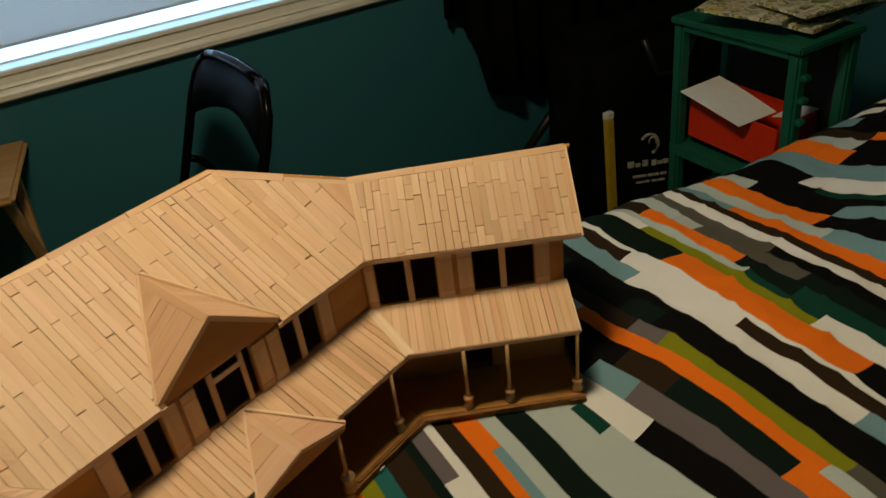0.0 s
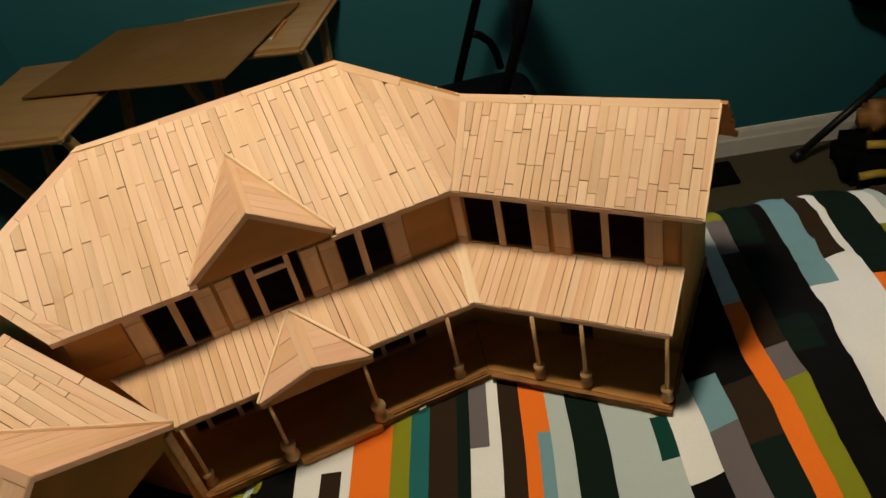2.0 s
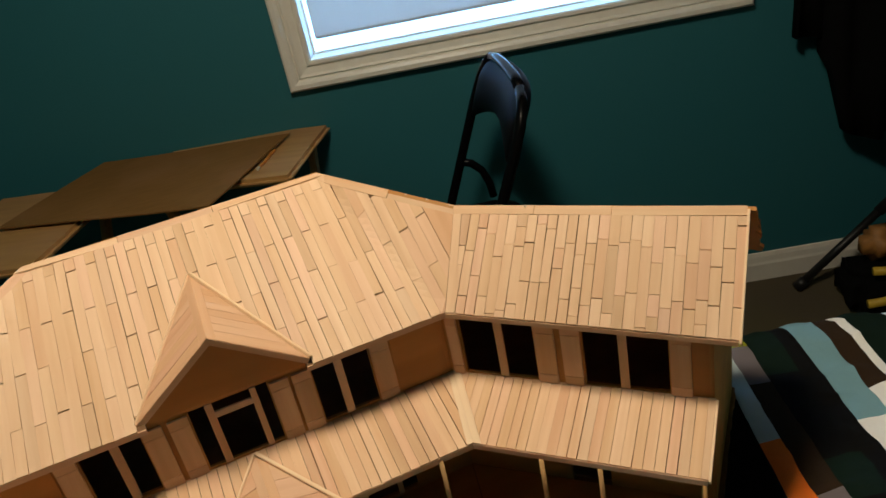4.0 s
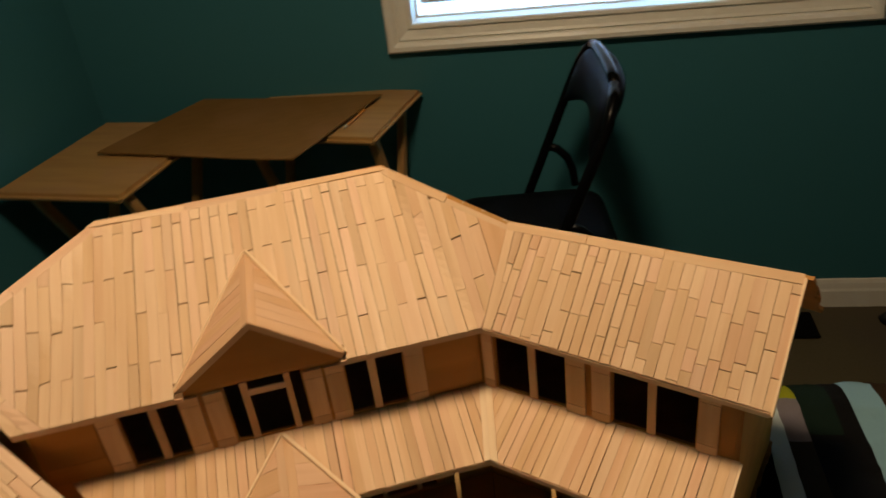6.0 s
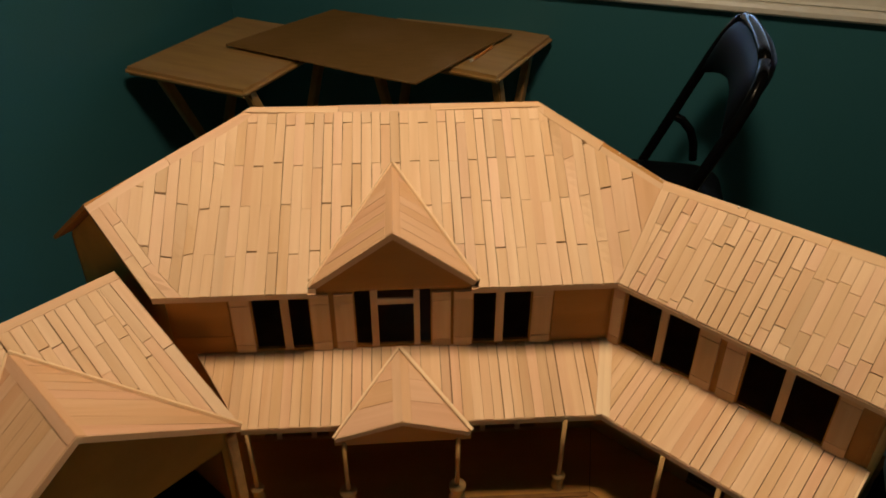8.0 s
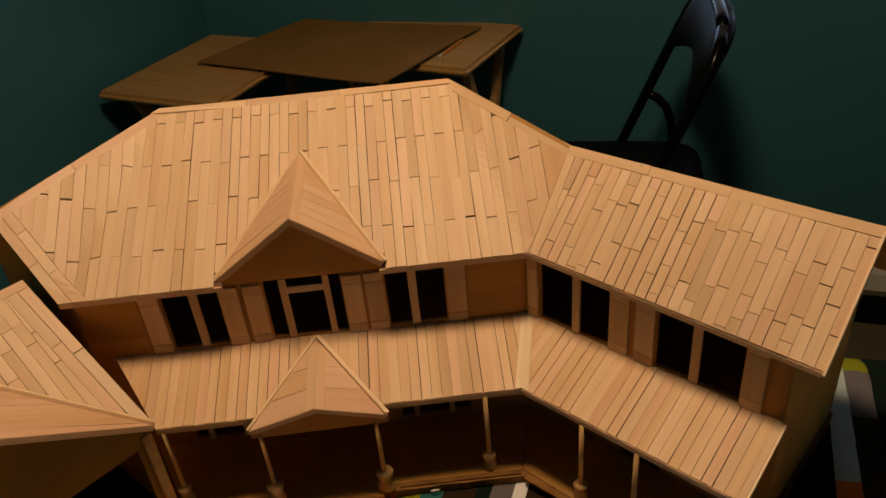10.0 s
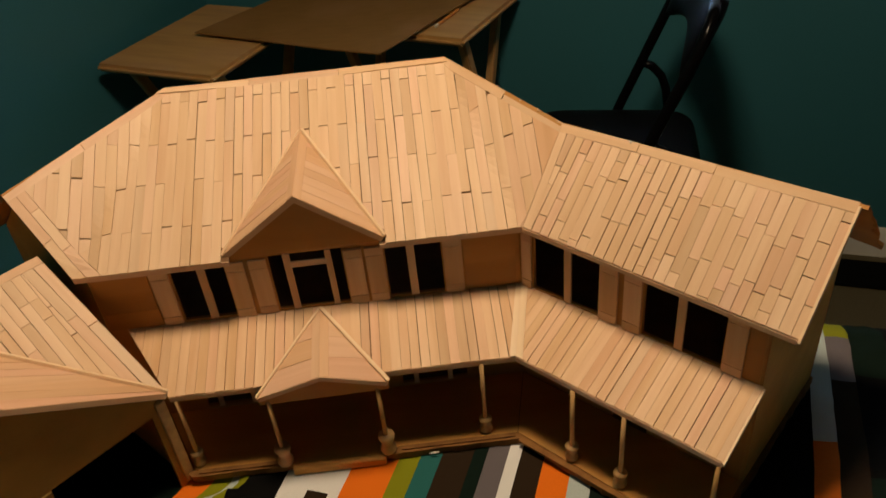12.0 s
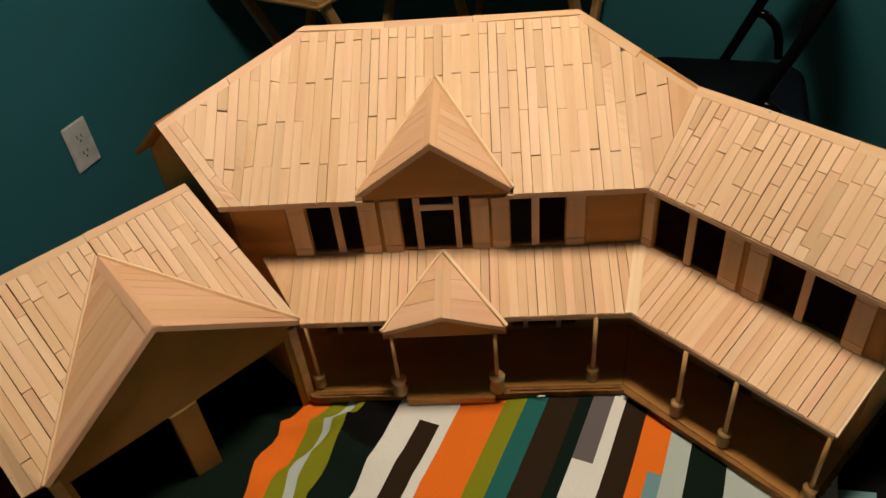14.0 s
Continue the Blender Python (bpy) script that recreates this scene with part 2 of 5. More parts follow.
def bar(name, a, b, w, h, up, parent, mat=None, label=""):
    """A straight stick from a to b, w wide, h thick towards up."""
    a, b, up = Vector(a), Vector(b), Vector(up).normalized()
    x = (b - a).normalized()
    z = (up - x * up.dot(x)).normalized()
    y = z.cross(x)
    m = Matrix((x, y, z)).transposed().to_4x4()
    m.translation = a
    if parent is not None:
        m = parent.matrix_basis.inverted() @ m
    ln = (b - a).length
    bm = boxes(((0, -w / 2, 0), (ln, w / 2, h)), bevel=min(w, h) * 0.12)
    return part(name, bm, mat or M_STICK, parent, label, m=m)


def band(poly, a, b, w):
    """Split a strip of width w along the edge a-b off a polygon: (strip, rest)."""
    n = poly_normal(poly)
    c = sum(poly, Vector()) / len(poly)
    side = n.cross(b - a).normalized()
    if side.dot(c - a) < 0:
        side = -side
    d = side.dot(a) + w
    return clip(poly, -side, -d), clip(poly, side, d)


def wall_bm(width, z0, z1, t, holes=()):
    """A wall plate in its own x-z plane, front at y = 0, back at y = t, with rectangular openings (x0, x1, z0, z1)."""
    xs = sorted({0.0, width, *[h[0] for h in holes], *[h[1] for h in holes]})
    zs = sorted({z0, z1, *[h[2] for h in holes], *[h[3] for h in holes]})

    def solid(i, j):
        if not (0 <= i < len(xs) - 1 and 0 <= j < len(zs) - 1):
            return False
        cx, cz = (xs[i] + xs[i + 1]) / 2, (zs[j] + zs[j + 1]) / 2
        return not any(h[0] < cx < h[1] and h[2] < cz < h[3] for h in holes)
    bm = bmesh.new()

    def quad(*p):
        bm.faces.new([bm.verts.new(q) for q in p])
    for i in range(len(xs) - 1):
        for j in range(len(zs) - 1):
            if not solid(i, j):
                continue
            a, b, c, d = xs[i], xs[i + 1], zs[j], zs[j + 1]
            quad((a, 0, c), (b, 0, c), (b, 0, d), (a, 0, d))
            quad((b, t, c), (a, t, c), (a, t, d), (b, t, d))
            if not solid(i - 1, j):
                quad((a, t, c), (a, 0, c), (a, 0, d), (a, t, d))
            if not solid(i + 1, j):
                quad((b, 0, c), (b, t, c), (b, t, d), (b, 0, d))
            if not solid(i, j - 1):
                quad((a, t, c), (b, t, c), (b, 0, c), (a, 0, c))
            if not solid(i, j + 1):
                quad((a, 0, d), (b, 0, d), (b, t, d), (a, t, d))
    bmesh.ops.remove_doubles(bm, verts=bm.verts, dist=1e-6)
    return bm


def frame_at(origin, x_axis):
    """Local frame whose x runs along x_axis on the ground plane, z up, y to the back of a wall."""
    x = Vector(x_axis).normalized()
    y = Z.cross(x)
    m = Matrix((x, y, Z)).transposed().to_4x4()
    m.translation = origin
    return m


# ---------------------------------------------------------------- room shell
def room_wall(name, s0, q0, s1, q1, holes=(), t=0.12, label=""):
    """Room wall with its inner face on the line from (s0, q0) to (s1, q1), thickness outwards (to the left of the line)."""
    a, b = room(s0, q0), room(s1, q1)
    x = (b - a).normalized()
    m = frame_at(a, x)
    ob = part(name, wall_bm((b - a).length, FLOOR_Z, CEIL_Z, t, holes), M_PAINT, m=m)
    return tagged(ob, label or "plain dark teal painted room wall", "wall", kind="structure")


# window opening in the far wall, along D from WALL_S
WIN = (-0.075, 1.062, 0.121, 1.25)
room_wall("wall_far", WALL_S, WALL_Q, RIGHT_S, WALL_Q, [(WIN[0] - WALL_S - 0.012, WIN[1] - WALL_S + 0.012, WIN[2] - 0.012, WIN[3] + 0.012)], label="dark teal painted wall with a white-cased window")
room_wall("wall_side", WALL_S, NEAR_Q, WALL_S, WALL_Q, label="dark teal painted wall with a white socket plate")
room_wall("wall_right", RIGHT_S, WALL_Q, RIGHT_S, NEAR_Q)
room_wall("wall_near", RIGHT_S, NEAR_Q, WALL_S, NEAR_Q)
RM = frame_at((0, 0, 0), D)
tagged(part("floor", boxes(((WALL_S - 0.1, NEAR_Q - 0.1, FLOOR_Z - 0.1), (RIGHT_S + 0.1, WALL_Q + 0.1, FLOOR_Z))), M_CARPET, m=RM), "brown-grey short pile carpet on the floor", "carpet", kind="structure")
tagged(part("ceiling", boxes(((WALL_S - 0.1, NEAR_Q - 0.1, CEIL_Z), (RIGHT_S + 0.1, WALL_Q + 0.1, CEIL_Z + 0.1))), M_CEIL_DARK, m=RM), "unseen ceiling, coloured dark teal to limit bounce light", "ceiling", kind="structure")


# ---------------------------------------------------------------- model house
U = Vector((0.70711, -0.70711, 0))       # right wing runs this way
V = Vector((-0.70711, -0.70711, 0))      # right wing's front, and the left wing's run
G = Vector((0.70711, -0.70711, 0))       # left wing's front


def rw(u, n, z):
    return U * u + V * n + Z * z


def lw(u, n, z):
    return V * u + G * n + Z * z


house = thing("model_house", "large model house of pale wooden craft sticks on the bed", "model house")

RL, RR = Vector((-0.155, 0, 0.313)), Vector((0.155, 0, 0.313))
EL, ER = Vector((-0.231, -0.202, 0.2125)), Vector((0.207, -0.202, 0.2125))
Pk, Qk = lw(0.309, -0.1065, 0.281), rw(0.2795, -0.0885, 0.2850)
W1, WE = rw(0.557, -0.0885, 0.2875), rw(0.556, -0.001, 0.2075)


def sheath(name, poly, mat=None, t=0.003, label=""):
    """The thin board under a roof face; its upper side is 2 mm under the stick tops."""
    n = poly_normal(poly)
    if n.z < 0:
        n = -n
    return part(name, slab([p - n * (0.002 + t) for p in poly], n, t), mat or M_SHEATH, house, label)


def lower(poly, t=0.002):
    n = poly_normal(poly)
    if n.z < 0:
        n = -n
    return [p - n * t for p in poly]


X1, Y1 = Vector((1, 0, 0)), Vector((0, 1, 0))


def scattered(mean, lo_len=0.02):
    def f(k, lo, hi):
        out, p = [], hi - rng.uniform(0.008, mean)
        while p > lo:
            out.append(p)
            p -= max(lo_len, rng.gauss(mean, mean * 0.35))
        return out
    return f


# main roof, front: one face in the middle and one three-cornered face towards each wing
DORMER_X0, DORMER_X1, DORMER_Y = -0.080, 0.067, -0.188
whole = [RL, RR, ER, EL]
roof = sheath("main_roof", clip(whole, Vector((0, 1, 0)), DORMER_Y), label="steep roof of staggered craft stick shingles")
for n_, d_ in ((Vector((-1, 0, 0)), -DORMER_X0), (Vector((1, 0, 0)), DORMER_X1)):
    sheath("eave_board", clip(clip(whole, Vector((0, -1, 0)), -DORMER_Y), n_, d_))


def plane_z(a, b, c):
    n = (b - a).cross(c - a)
    return lambda x, y: a.z - (n.x * (x - a.x) + n.y * (y - a.y)) / n.z


Z_MID, Z_RIGHT, Z_LEFT = plane_z(RL, RR, ER), plane_z(RR, Qk, ER), plane_z(RL, EL, Pk)


def roof_z(x, y):
    """The main roof bends softly into the two wings."""
    k = 0.0035
    zs = (Z_MID(x, y), Z_RIGHT(x, y) if x > 0 else Z_LEFT(x, y))
    top = max(zs)
    return top + k * math.log(sum(math.exp((z - top) / k) for z in zs)) - k * math.log(2) * math.exp(-abs(zs[0] - zs[1]) / k)


def bent_stick(poly, parent, t=0.002, name="stick", turn=math.pi / 2, mat=None):
    """A stick cut to a plan outline and laid over the bent roof."""
    if poly_area(poly) < 8e-6:
        return
    c = sum(poly, Vector()) / len(poly)
    cz = roof_z(c.x, c.y)
    slope = math.atan2(roof_z(c.x, c.y + 0.005) - roof_z(c.x, c.y - 0.005), 0.01)
    m = Matrix.Translation((c.x, c.y, cz)) @ Matrix.Rotation(slope, 4, "X") @ Matrix.Rotation(turn, 4, "Z")
    inv = m.inverted()
    lift = rng.uniform(-0.0001, 0.0005)
    tilt = rng.gauss(0, 0.005)
    bm = bmesh.new()
    y0, y1 = min(p.y for p in poly), max(p.y for p in poly)
    n_ = max(1, math.ceil((y1 - y0) / 0.009))
    for i in range(n_):
        sl_ = clip(clip(poly, Y1, y0 + (y1 - y0) * i / n_), -Y1, -(y0 + (y1 - y0) * (i + 1) / n_))
        if len(sl_) < 3:
            continue
        if poly_normal(sl_).z < 0:
            sl_ = sl_[::-1]
        top = [bm.verts.new(inv @ Vector((p.x, p.y, roof_z(p.x, p.y) + lift + tilt * (p.x - c.x)))) for p in sl_]
        low = [bm.verts.new(inv @ Vector((p.x, p.y, roof_z(p.x, p.y) - t))) for p in sl_]
        bm.faces.new(top)
        for k in range(len(sl_)):
            j = (k + 1) % len(sl_)
            bm.faces.new((low[k], low[j], top[j], top[k]))
    bmesh.ops.remove_doubles(bm, verts=bm.verts, dist=1e-6)
    part(name, bm, mat or M_STICK, parent, m=m @ Matrix.Rotation(rng.gauss(0, 0.0045 if name == "stick" else 0.0), 4, "Z"))


def flat(p):
    return Vector((p.x, p.y, 0))


outline = [flat(p) for p in (Pk, RL, RR, Qk, ER, EL)]
for a, b, w, cut_at, name in ((RL, RR, 0.0086, (0.3, 0.62), "ridge_cap"), (RR, Qk, 0.0078, (0.55,), "ridge_cap"), (Pk, RL, 0.0078, (0.45,), "ridge_cap"),
                              (Pk, EL, 0.0098, (0.6,), "rake_stick"), (Pk, EL, 0.0196, (0.3, 0.75), "rake_stick")):
    strip, outline = band(outline, flat(a), flat(b), w)
    way = (flat(b) - flat(a)).normalized()
    lo, ln = way.dot(flat(a)), (flat(b) - flat(a)).length
    side_ = Z.cross(way)
    far_side = max(side_.dot(p) for p in strip)
    strip = clip(strip, -side_, -far_side + 0.0004)
    ends = [lo - 1] + [lo + ln * c for c in cut_at] + [lo + ln + 1]
    for c0, c1 in zip(ends, ends[1:]):
        piece = clip(clip(strip, way, c0 + 0.0003), -way, -(c1 - 0.0003))
        if len(piece) >= 3:
            bent_stick(piece, roof, name=name, turn=math.atan2(way.y, way.x))
# a reddish three-cornered board fills the corner beside the wing
bent_stick(clip(outline, X1, 0.2333), roof, name="corner_board", mat=M_RED_STICK)
outline = clip(outline, -X1, -0.2330)
STEP = 0.093


def seam():
    """Width of the crack between two sticks: closed, narrow or open."""
    r = rng.random()
    return 0.0006 * (rng.uniform(0.1, 0.5) if r < 0.4 else rng.uniform(0.55, 1.1) if r < 0.85 else rng.uniform(1.2, 1.9))


for k in range(-30, 28):
    g = seam()
    x_ = k * 0.0100 + 0.003
    col = clip(clip(outline, X1, x_ + g / 2), -X1, -(x_ + 0.0100 - g / 2 + rng.uniform(-0.0002, 0.0002)))
    if len(col) >= 3 and DORMER_X0 - 0.004 < x_ + 0.005 < DORMER_X1 + 0.004:
        col = clip(col, Y1, DORMER_Y)
    if len(col) < 3:
        continue
    xc = x_ + 0.005
    zx, zy = (roof_z(xc + 0.003, -0.1) - roof_z(xc - 0.003, -0.1)) / 0.006, (roof_z(xc, -0.097) - roof_z(xc, -0.103)) / 0.006
    cut_n = Vector((zx * zy / (1 + zy * zy), 1, 0))      # joints cut square across the stick
    cuts = sorted(-0.022 - (STEP / 2 if k % 2 else 0) - STEP * i + rng.gauss(0, 0.002) for i in range(-1, 4))
    cuts = [-1.0] + cuts + [1.0]
    for c0, c1 in zip(cuts, cuts[1:]):
        gg = 0.0006 * (rng.uniform(0.5, 1.6) if rng.random() < 0.6 else rng.uniform(1.8, 3.2))
        piece = clip(clip(col, cut_n, cut_n.x * xc + c0 + gg / 2), -cut_n, -(cut_n.x * xc + c1 - gg / 2))
        if len(piece) >= 3:
            bent_stick(piece, roof)
for tri in ([RR, Qk, ER], [Pk, RL, EL]):
    sheath("roof_corner", tri)

# right wing roof, front
wing_roof = sheath("wing_roof", [Qk, W1, WE, ER], label="wing roof of craft stick shingles in mixed lengths")
cap, rest = band([Qk, W1, WE, ER], Qk, W1, 0.0095)
slope_w = (Qk - rw(0.2795, -0.001, 0.2085)).normalized()
edge, rest = band(rest, Qk, ER, 0.009)
lay_sticks(wing_roof, lower(edge), (Qk - ER).cross(poly_normal(edge)).normalized(), (Qk - ER).normalized(), width=0.011)
lay_sticks(wing_roof, lower(rest), U, slope_w, joints=scattered(0.047), gap=0.00042, mat=M_MIXED, skew=0.004)
lay_sticks(wing_roof, lower(cap), (W1 - Qk).cross(poly_normal(cap)).normalized(), U, joints=lambda k, a, b: [a + 0.085, a + 0.16], width=0.012, name="ridge_cap")

# dried glue beads and splinters along the ridge
M_GLUE = material("dried glue", (0.80, 0.74, 0.62), 0.35, bump=0.0)
for k in range(6):
    f_ = rng.uniform(0.0, 1.0)
    at = (RR.lerp(Qk, 0.6 + 0.4 * f_) if k < 4 else Qk.lerp(W1, 0.3 * f_)) + Vector((-0.001, -0.001, 0.0))
    w_ = rng.uniform(0.4, 0.75)
    bm = bmesh.new()
    bmesh.ops.create_icosphere(bm, subdivisions=1, radius=1.0)
    for v in bm.verts:
        v.co = Vector((v.co.x * rng.uniform(0.0012, 0.0030) * w_, v.co.y * rng.uniform(0.0008, 0.0014) * w_, v.co.z * rng.uniform(0.0010, 0.0026) * w_))
    part("glue_bead", bm, M_GLUE, house, m=Matrix.Translation(at) @ Matrix.Rotation(rng.uniform(0, 3), 4, "Z"))

# scraps of dried glue that stick out under the porch edge
for x_, w_ in ((0.0940, 0.5), (0.0985, 0.35)):
    bm = bmesh.new()
    bmesh.ops.create_icosphere(bm, subdivisions=2, radius=1.0)
    for v in bm.verts:
        v.co = Vector((v.co.x * 0.0055, v.co.y * 0.0026, v.co.z * 0.0010)) * w_ * (1 + 0.8 * noise.noise(v.co * 2.1 + Vector((x_ * 90, 0, 0))))
    part("glue_scrap", bm, M_GLUE, house, m=Matrix.Translation((x_, -0.2900, 0.0050)) @ Matrix.Rotation(0.5, 4, "X") @ Matrix.Rotation(0.4 * w_, 4, "Z"))

# roofs at the back, bare board
BE = 0.12
back = [lw(0.309, -0.213, 0.2), Vector((-0.175, BE, 0.232)), Vector((0.158, BE, 0.232)), rw(0.557, -0.195, 0.186)]
for quad in ([RL, RR, back[2], back[1]], [Pk, RL, back[1], back[0]], [RR, Qk, back[2]], [Qk, W1, back[3], back[2]]):
    for i in range(1, len(quad) - 1):
        tri = [quad[0], quad[i], quad[i + 1]]
        n = poly_normal(tri)
        n = n if n.z > 0 else -n
        part("back_roof_panel", slab([p - n * 0.004 for p in tri], n, 0.004), M_BOARD, house)

# thin pale sticks on edge along the open ends of the wing, and the splintered end of the back panel
bar("rake_stick", W1 + U * 0.0012 - Z * 0.005, WE + U * 0.0012 - Z * 0.005, 0.0022, 0.0062, Z, house, M_PALE)
out_n = (back[3] - W1).cross(U).normalized()
out_n = out_n if out_n.z > 0 else -out_n
ragged_end = [W1 - out_n * 0.004, back[3] - out_n * 0.004]
for i in range(15):
    f_ = 1 - i / 14
    ragged_end.append(W1.lerp(back[3], f_) - out_n * 0.004 + U * (0.007 + 0.006 * noise.noise(Vector((f_ * 9, 3, 1))) + 0.004 * noise.noise(Vector((f_ * 31, 1, 4)))) - (W1 - back[3]).normalized() * (0.006 * f_ if i == 0 else 0.0))
bm = bmesh.new()
lowv = [bm.verts.new(p) for p in ragged_end]
topv = [bm.verts.new(p + out_n * 0.0035) for p in ragged_end]
for ring in (lowv, topv[::-1]):
    bm.faces.new(ring)
for i in range(len(lowv)):
    j = (i + 1) % len(lowv)
    bm.faces.new((lowv[i], topv[i], topv[j], lowv[j]))
bmesh.ops.triangulate(bm, faces=bm.faces[:])
bmesh.ops.recalc_face_normals(bm, faces=bm.faces)
part("splintered_edge", bm, M_BOARD, house, "splintered brown end of the back roof board")

# eave fascia under the front roof edges
EY = Vector((0, EL.y, EL.z))
for a, b in ((EL, EY + X1 * DORMER_X0), (EY + X1 * DORMER_X1, ER), (ER, WE)):
    bar("fascia", a - Z * 0.0065 + Vector((0, 0.001, 0)), b - Z * 0.0065 + Vector((0, 0.001, 0)), 0.0022, 0.005, Z, house)

# walls
WY = -0.193
H0 = 0.008
win_main = [(-0.143, -0.089, 0.1392, 0.2055), (-0.045, 0.028, 0.1392, 0.2125), (0.070, 0.126, 0.1392, 0.2055)]
low_main = [(-0.152, -0.083, 0.0135, 0.087), (-0.022, 0.016, H0, 0.085), (0.068, 0.141, 0.0135, 0.087)]
x0 = -0.2227
part("front_wall", wall_bm(0.2043 - x0, H0, 0.2165, 0.004, [(a - x0, b - x0, c, d) for a, b, c, d in win_main + low_main]), M_BOARD, house,
                  "smooth wooden front wall with open window holes", m=frame_at((x0, WY, 0), X1))
WN = -0.0085
win_wing = [(0.298, 0.373), (0.420, 0.497)]
part("wing_wall", wall_bm(0.255, H0, 0.21, 0.004, [(a - 0.28, b - 0.28, 0.1382, 0.205) for a, b in win_wing] + [(0.394 - 0.28, 0.434 - 0.28, H0, 0.088)]), M_BOARD, house,
                 "smooth wooden wing wall with open window holes", m=frame_at(rw(0.28, WN, 0), U))
# end walls with gables, back walls and floors inside
for name, pts in (("end_wall", [rw(0.535, WN, H0), rw(0.535, WN, 0.207), rw(0.535, -0.0885, 0.277), rw(0.535, -0.178, 0.198), rw(0.535, -0.178, H0)]),
                  ("end_wall", [lw(0.294, -0.022, H0), lw(0.294, -0.022, 0.207), lw(0.294, -0.1065, 0.275), lw(0.294, -0.198, 0.205), lw(0.294, -0.198, H0)])):
    n = U if pts[0].x > 0 else V
    part(name, slab([p - n * 0.004 for p in pts], n, 0.004), M_END_LIFTED, house, "plain plywood gable end wall, lightened for bounced light")
bw = [lw(0.294, -0.198, 0), Vector((-0.168, 0.105, 0)), Vector((0.145, 0.105, 0)), rw(0.535, -0.178, 0)]
for a, b in zip(bw, bw[1:]):
    part("back_wall", wall_bm((b - a).length, H0, 0.2, 0.004), M_BOARD, house, m=frame_at(a, b - a))
inside = [Vector((x0, WY + 0.005, 0)), Vector((0.204, WY + 0.005, 0)), rw(0.531, WN - 0.005, 0), rw(0.531, -0.174, 0), Vector((0.14, 0.10, 0)), Vector((-0.163, 0.10, 0)), lw(0.29, -0.19, 0)]
# Inner floors take the dark sheathing colour, for the shade behind the windows.
for z in (H0 + 0.001, 0.118):
    bm = bmesh.new()
    f = bm.faces.new([bm.verts.new(p + Z * z) for p in inside])
    bmesh.ops.triangulate(bm, faces=[f])
    ext = bmesh.ops.extrude_face_region(bm, geom=bm.faces[:])["geom"]
    bmesh.ops.translate(bm, vec=(0, 0, 0.003), verts=[v for v in ext if isinstance(v, bmesh.types.BMVert)])
    bmesh.ops.recalc_face_normals(bm, faces=bm.faces)
    part("inner_floor", bm, M_SHEATH, house)


def on_front(x, z, d=0.0):
    return Vector((x, WY - d, z))


def on_wing(u, z, d=0.0):
    return rw(u, WN + d, z)


def upright(place, a, z0, z1, w, d=0.0, parent=house, name="mullion", t=0.003):
    out = (place(a, z0, d + 1) - place(a, z0, d)).normalized()
    return bar(name, place(a, z0, d), place(a, z1, d), w, t, out, parent, M_PORCH)


def shutter(place, a0, a1, z0=0.137, z1=0.2045, d=0.0003):
    """A flat upright stick with a cross piece at each end."""
    c, w = (a0 + a1) / 2, (a1 - a0) / 2
    out = (place(c, z0, 1) - place(c, z0, 0)).normalized()
    s = upright(place, c, z0, z1, 2 * w, d, house, "shutter", 0.0012)
    upright(place, c, z0 + 0.0102, z1 - 0.0102, 2 * w, d + 0.0012, s, "slat", 0.0014)
    for z in (z0 + 0.005, z1 - 0.005):
        bar("cross_piece", place(a0, z, d + 0.0012), place(a1, z, d + 0.0012), 0.0095, 0.0016, out, s, M_PORCH)


for c, w in ((-0.112, 0.008), (-0.0265, 0.007), (0.0145, 0.006), (0.0955, 0.008)):
    upright(on_front, c, 0.139, 0.2075, w, -0.001)
for c in (-0.136, -0.099, 0.0835, 0.1215):
    upright(on_front, c, 0.0125, 0.088, 0.0055, -0.001)
bar("transom", on_front(-0.024, 0.194, -0.001), on_front(0.013, 0.194, -0.001), 0.0065, 0.003, -Y1, house)
for a0, a1 in ((-0.163, -0.1445), (-0.0875, -0.0695), (-0.0645, -0.0465), (0.0295, 0.0475), (0.0505, 0.0685), (0.1275, 0.1465)):
    shutter(on_front, a0, a1)
for c in (0.339, 0.457):
    upright(on_wing, c, 0.139, 0.206, 0.008, -0.001)
for a0, a1 in ((0.285, 0.2965), (0.3745, 0.394), (0.4005, 0.4185), (0.4985, 0.5165)):
    shutter(on_wing, a0, a1)
# two boards that face the wall beside the left window
for z0, z1, d in ((0.1375, 0.158, 0.0005), (0.1585, 0.2045, 0.0008)):
    bar("siding_board", on_front(-0.219, (z0 + z1) / 2, d), on_front(-0.165, (z0 + z1) / 2, d), z1 - z0, 0.0012, -Y1, house, M_BOARD)
bar("siding_board", on_front(0.148, 0.172, 0.0005), on_front(0.2, 0.172, 0.0005), 0.065, 0.0012, -Y1, house, M_BOARD)


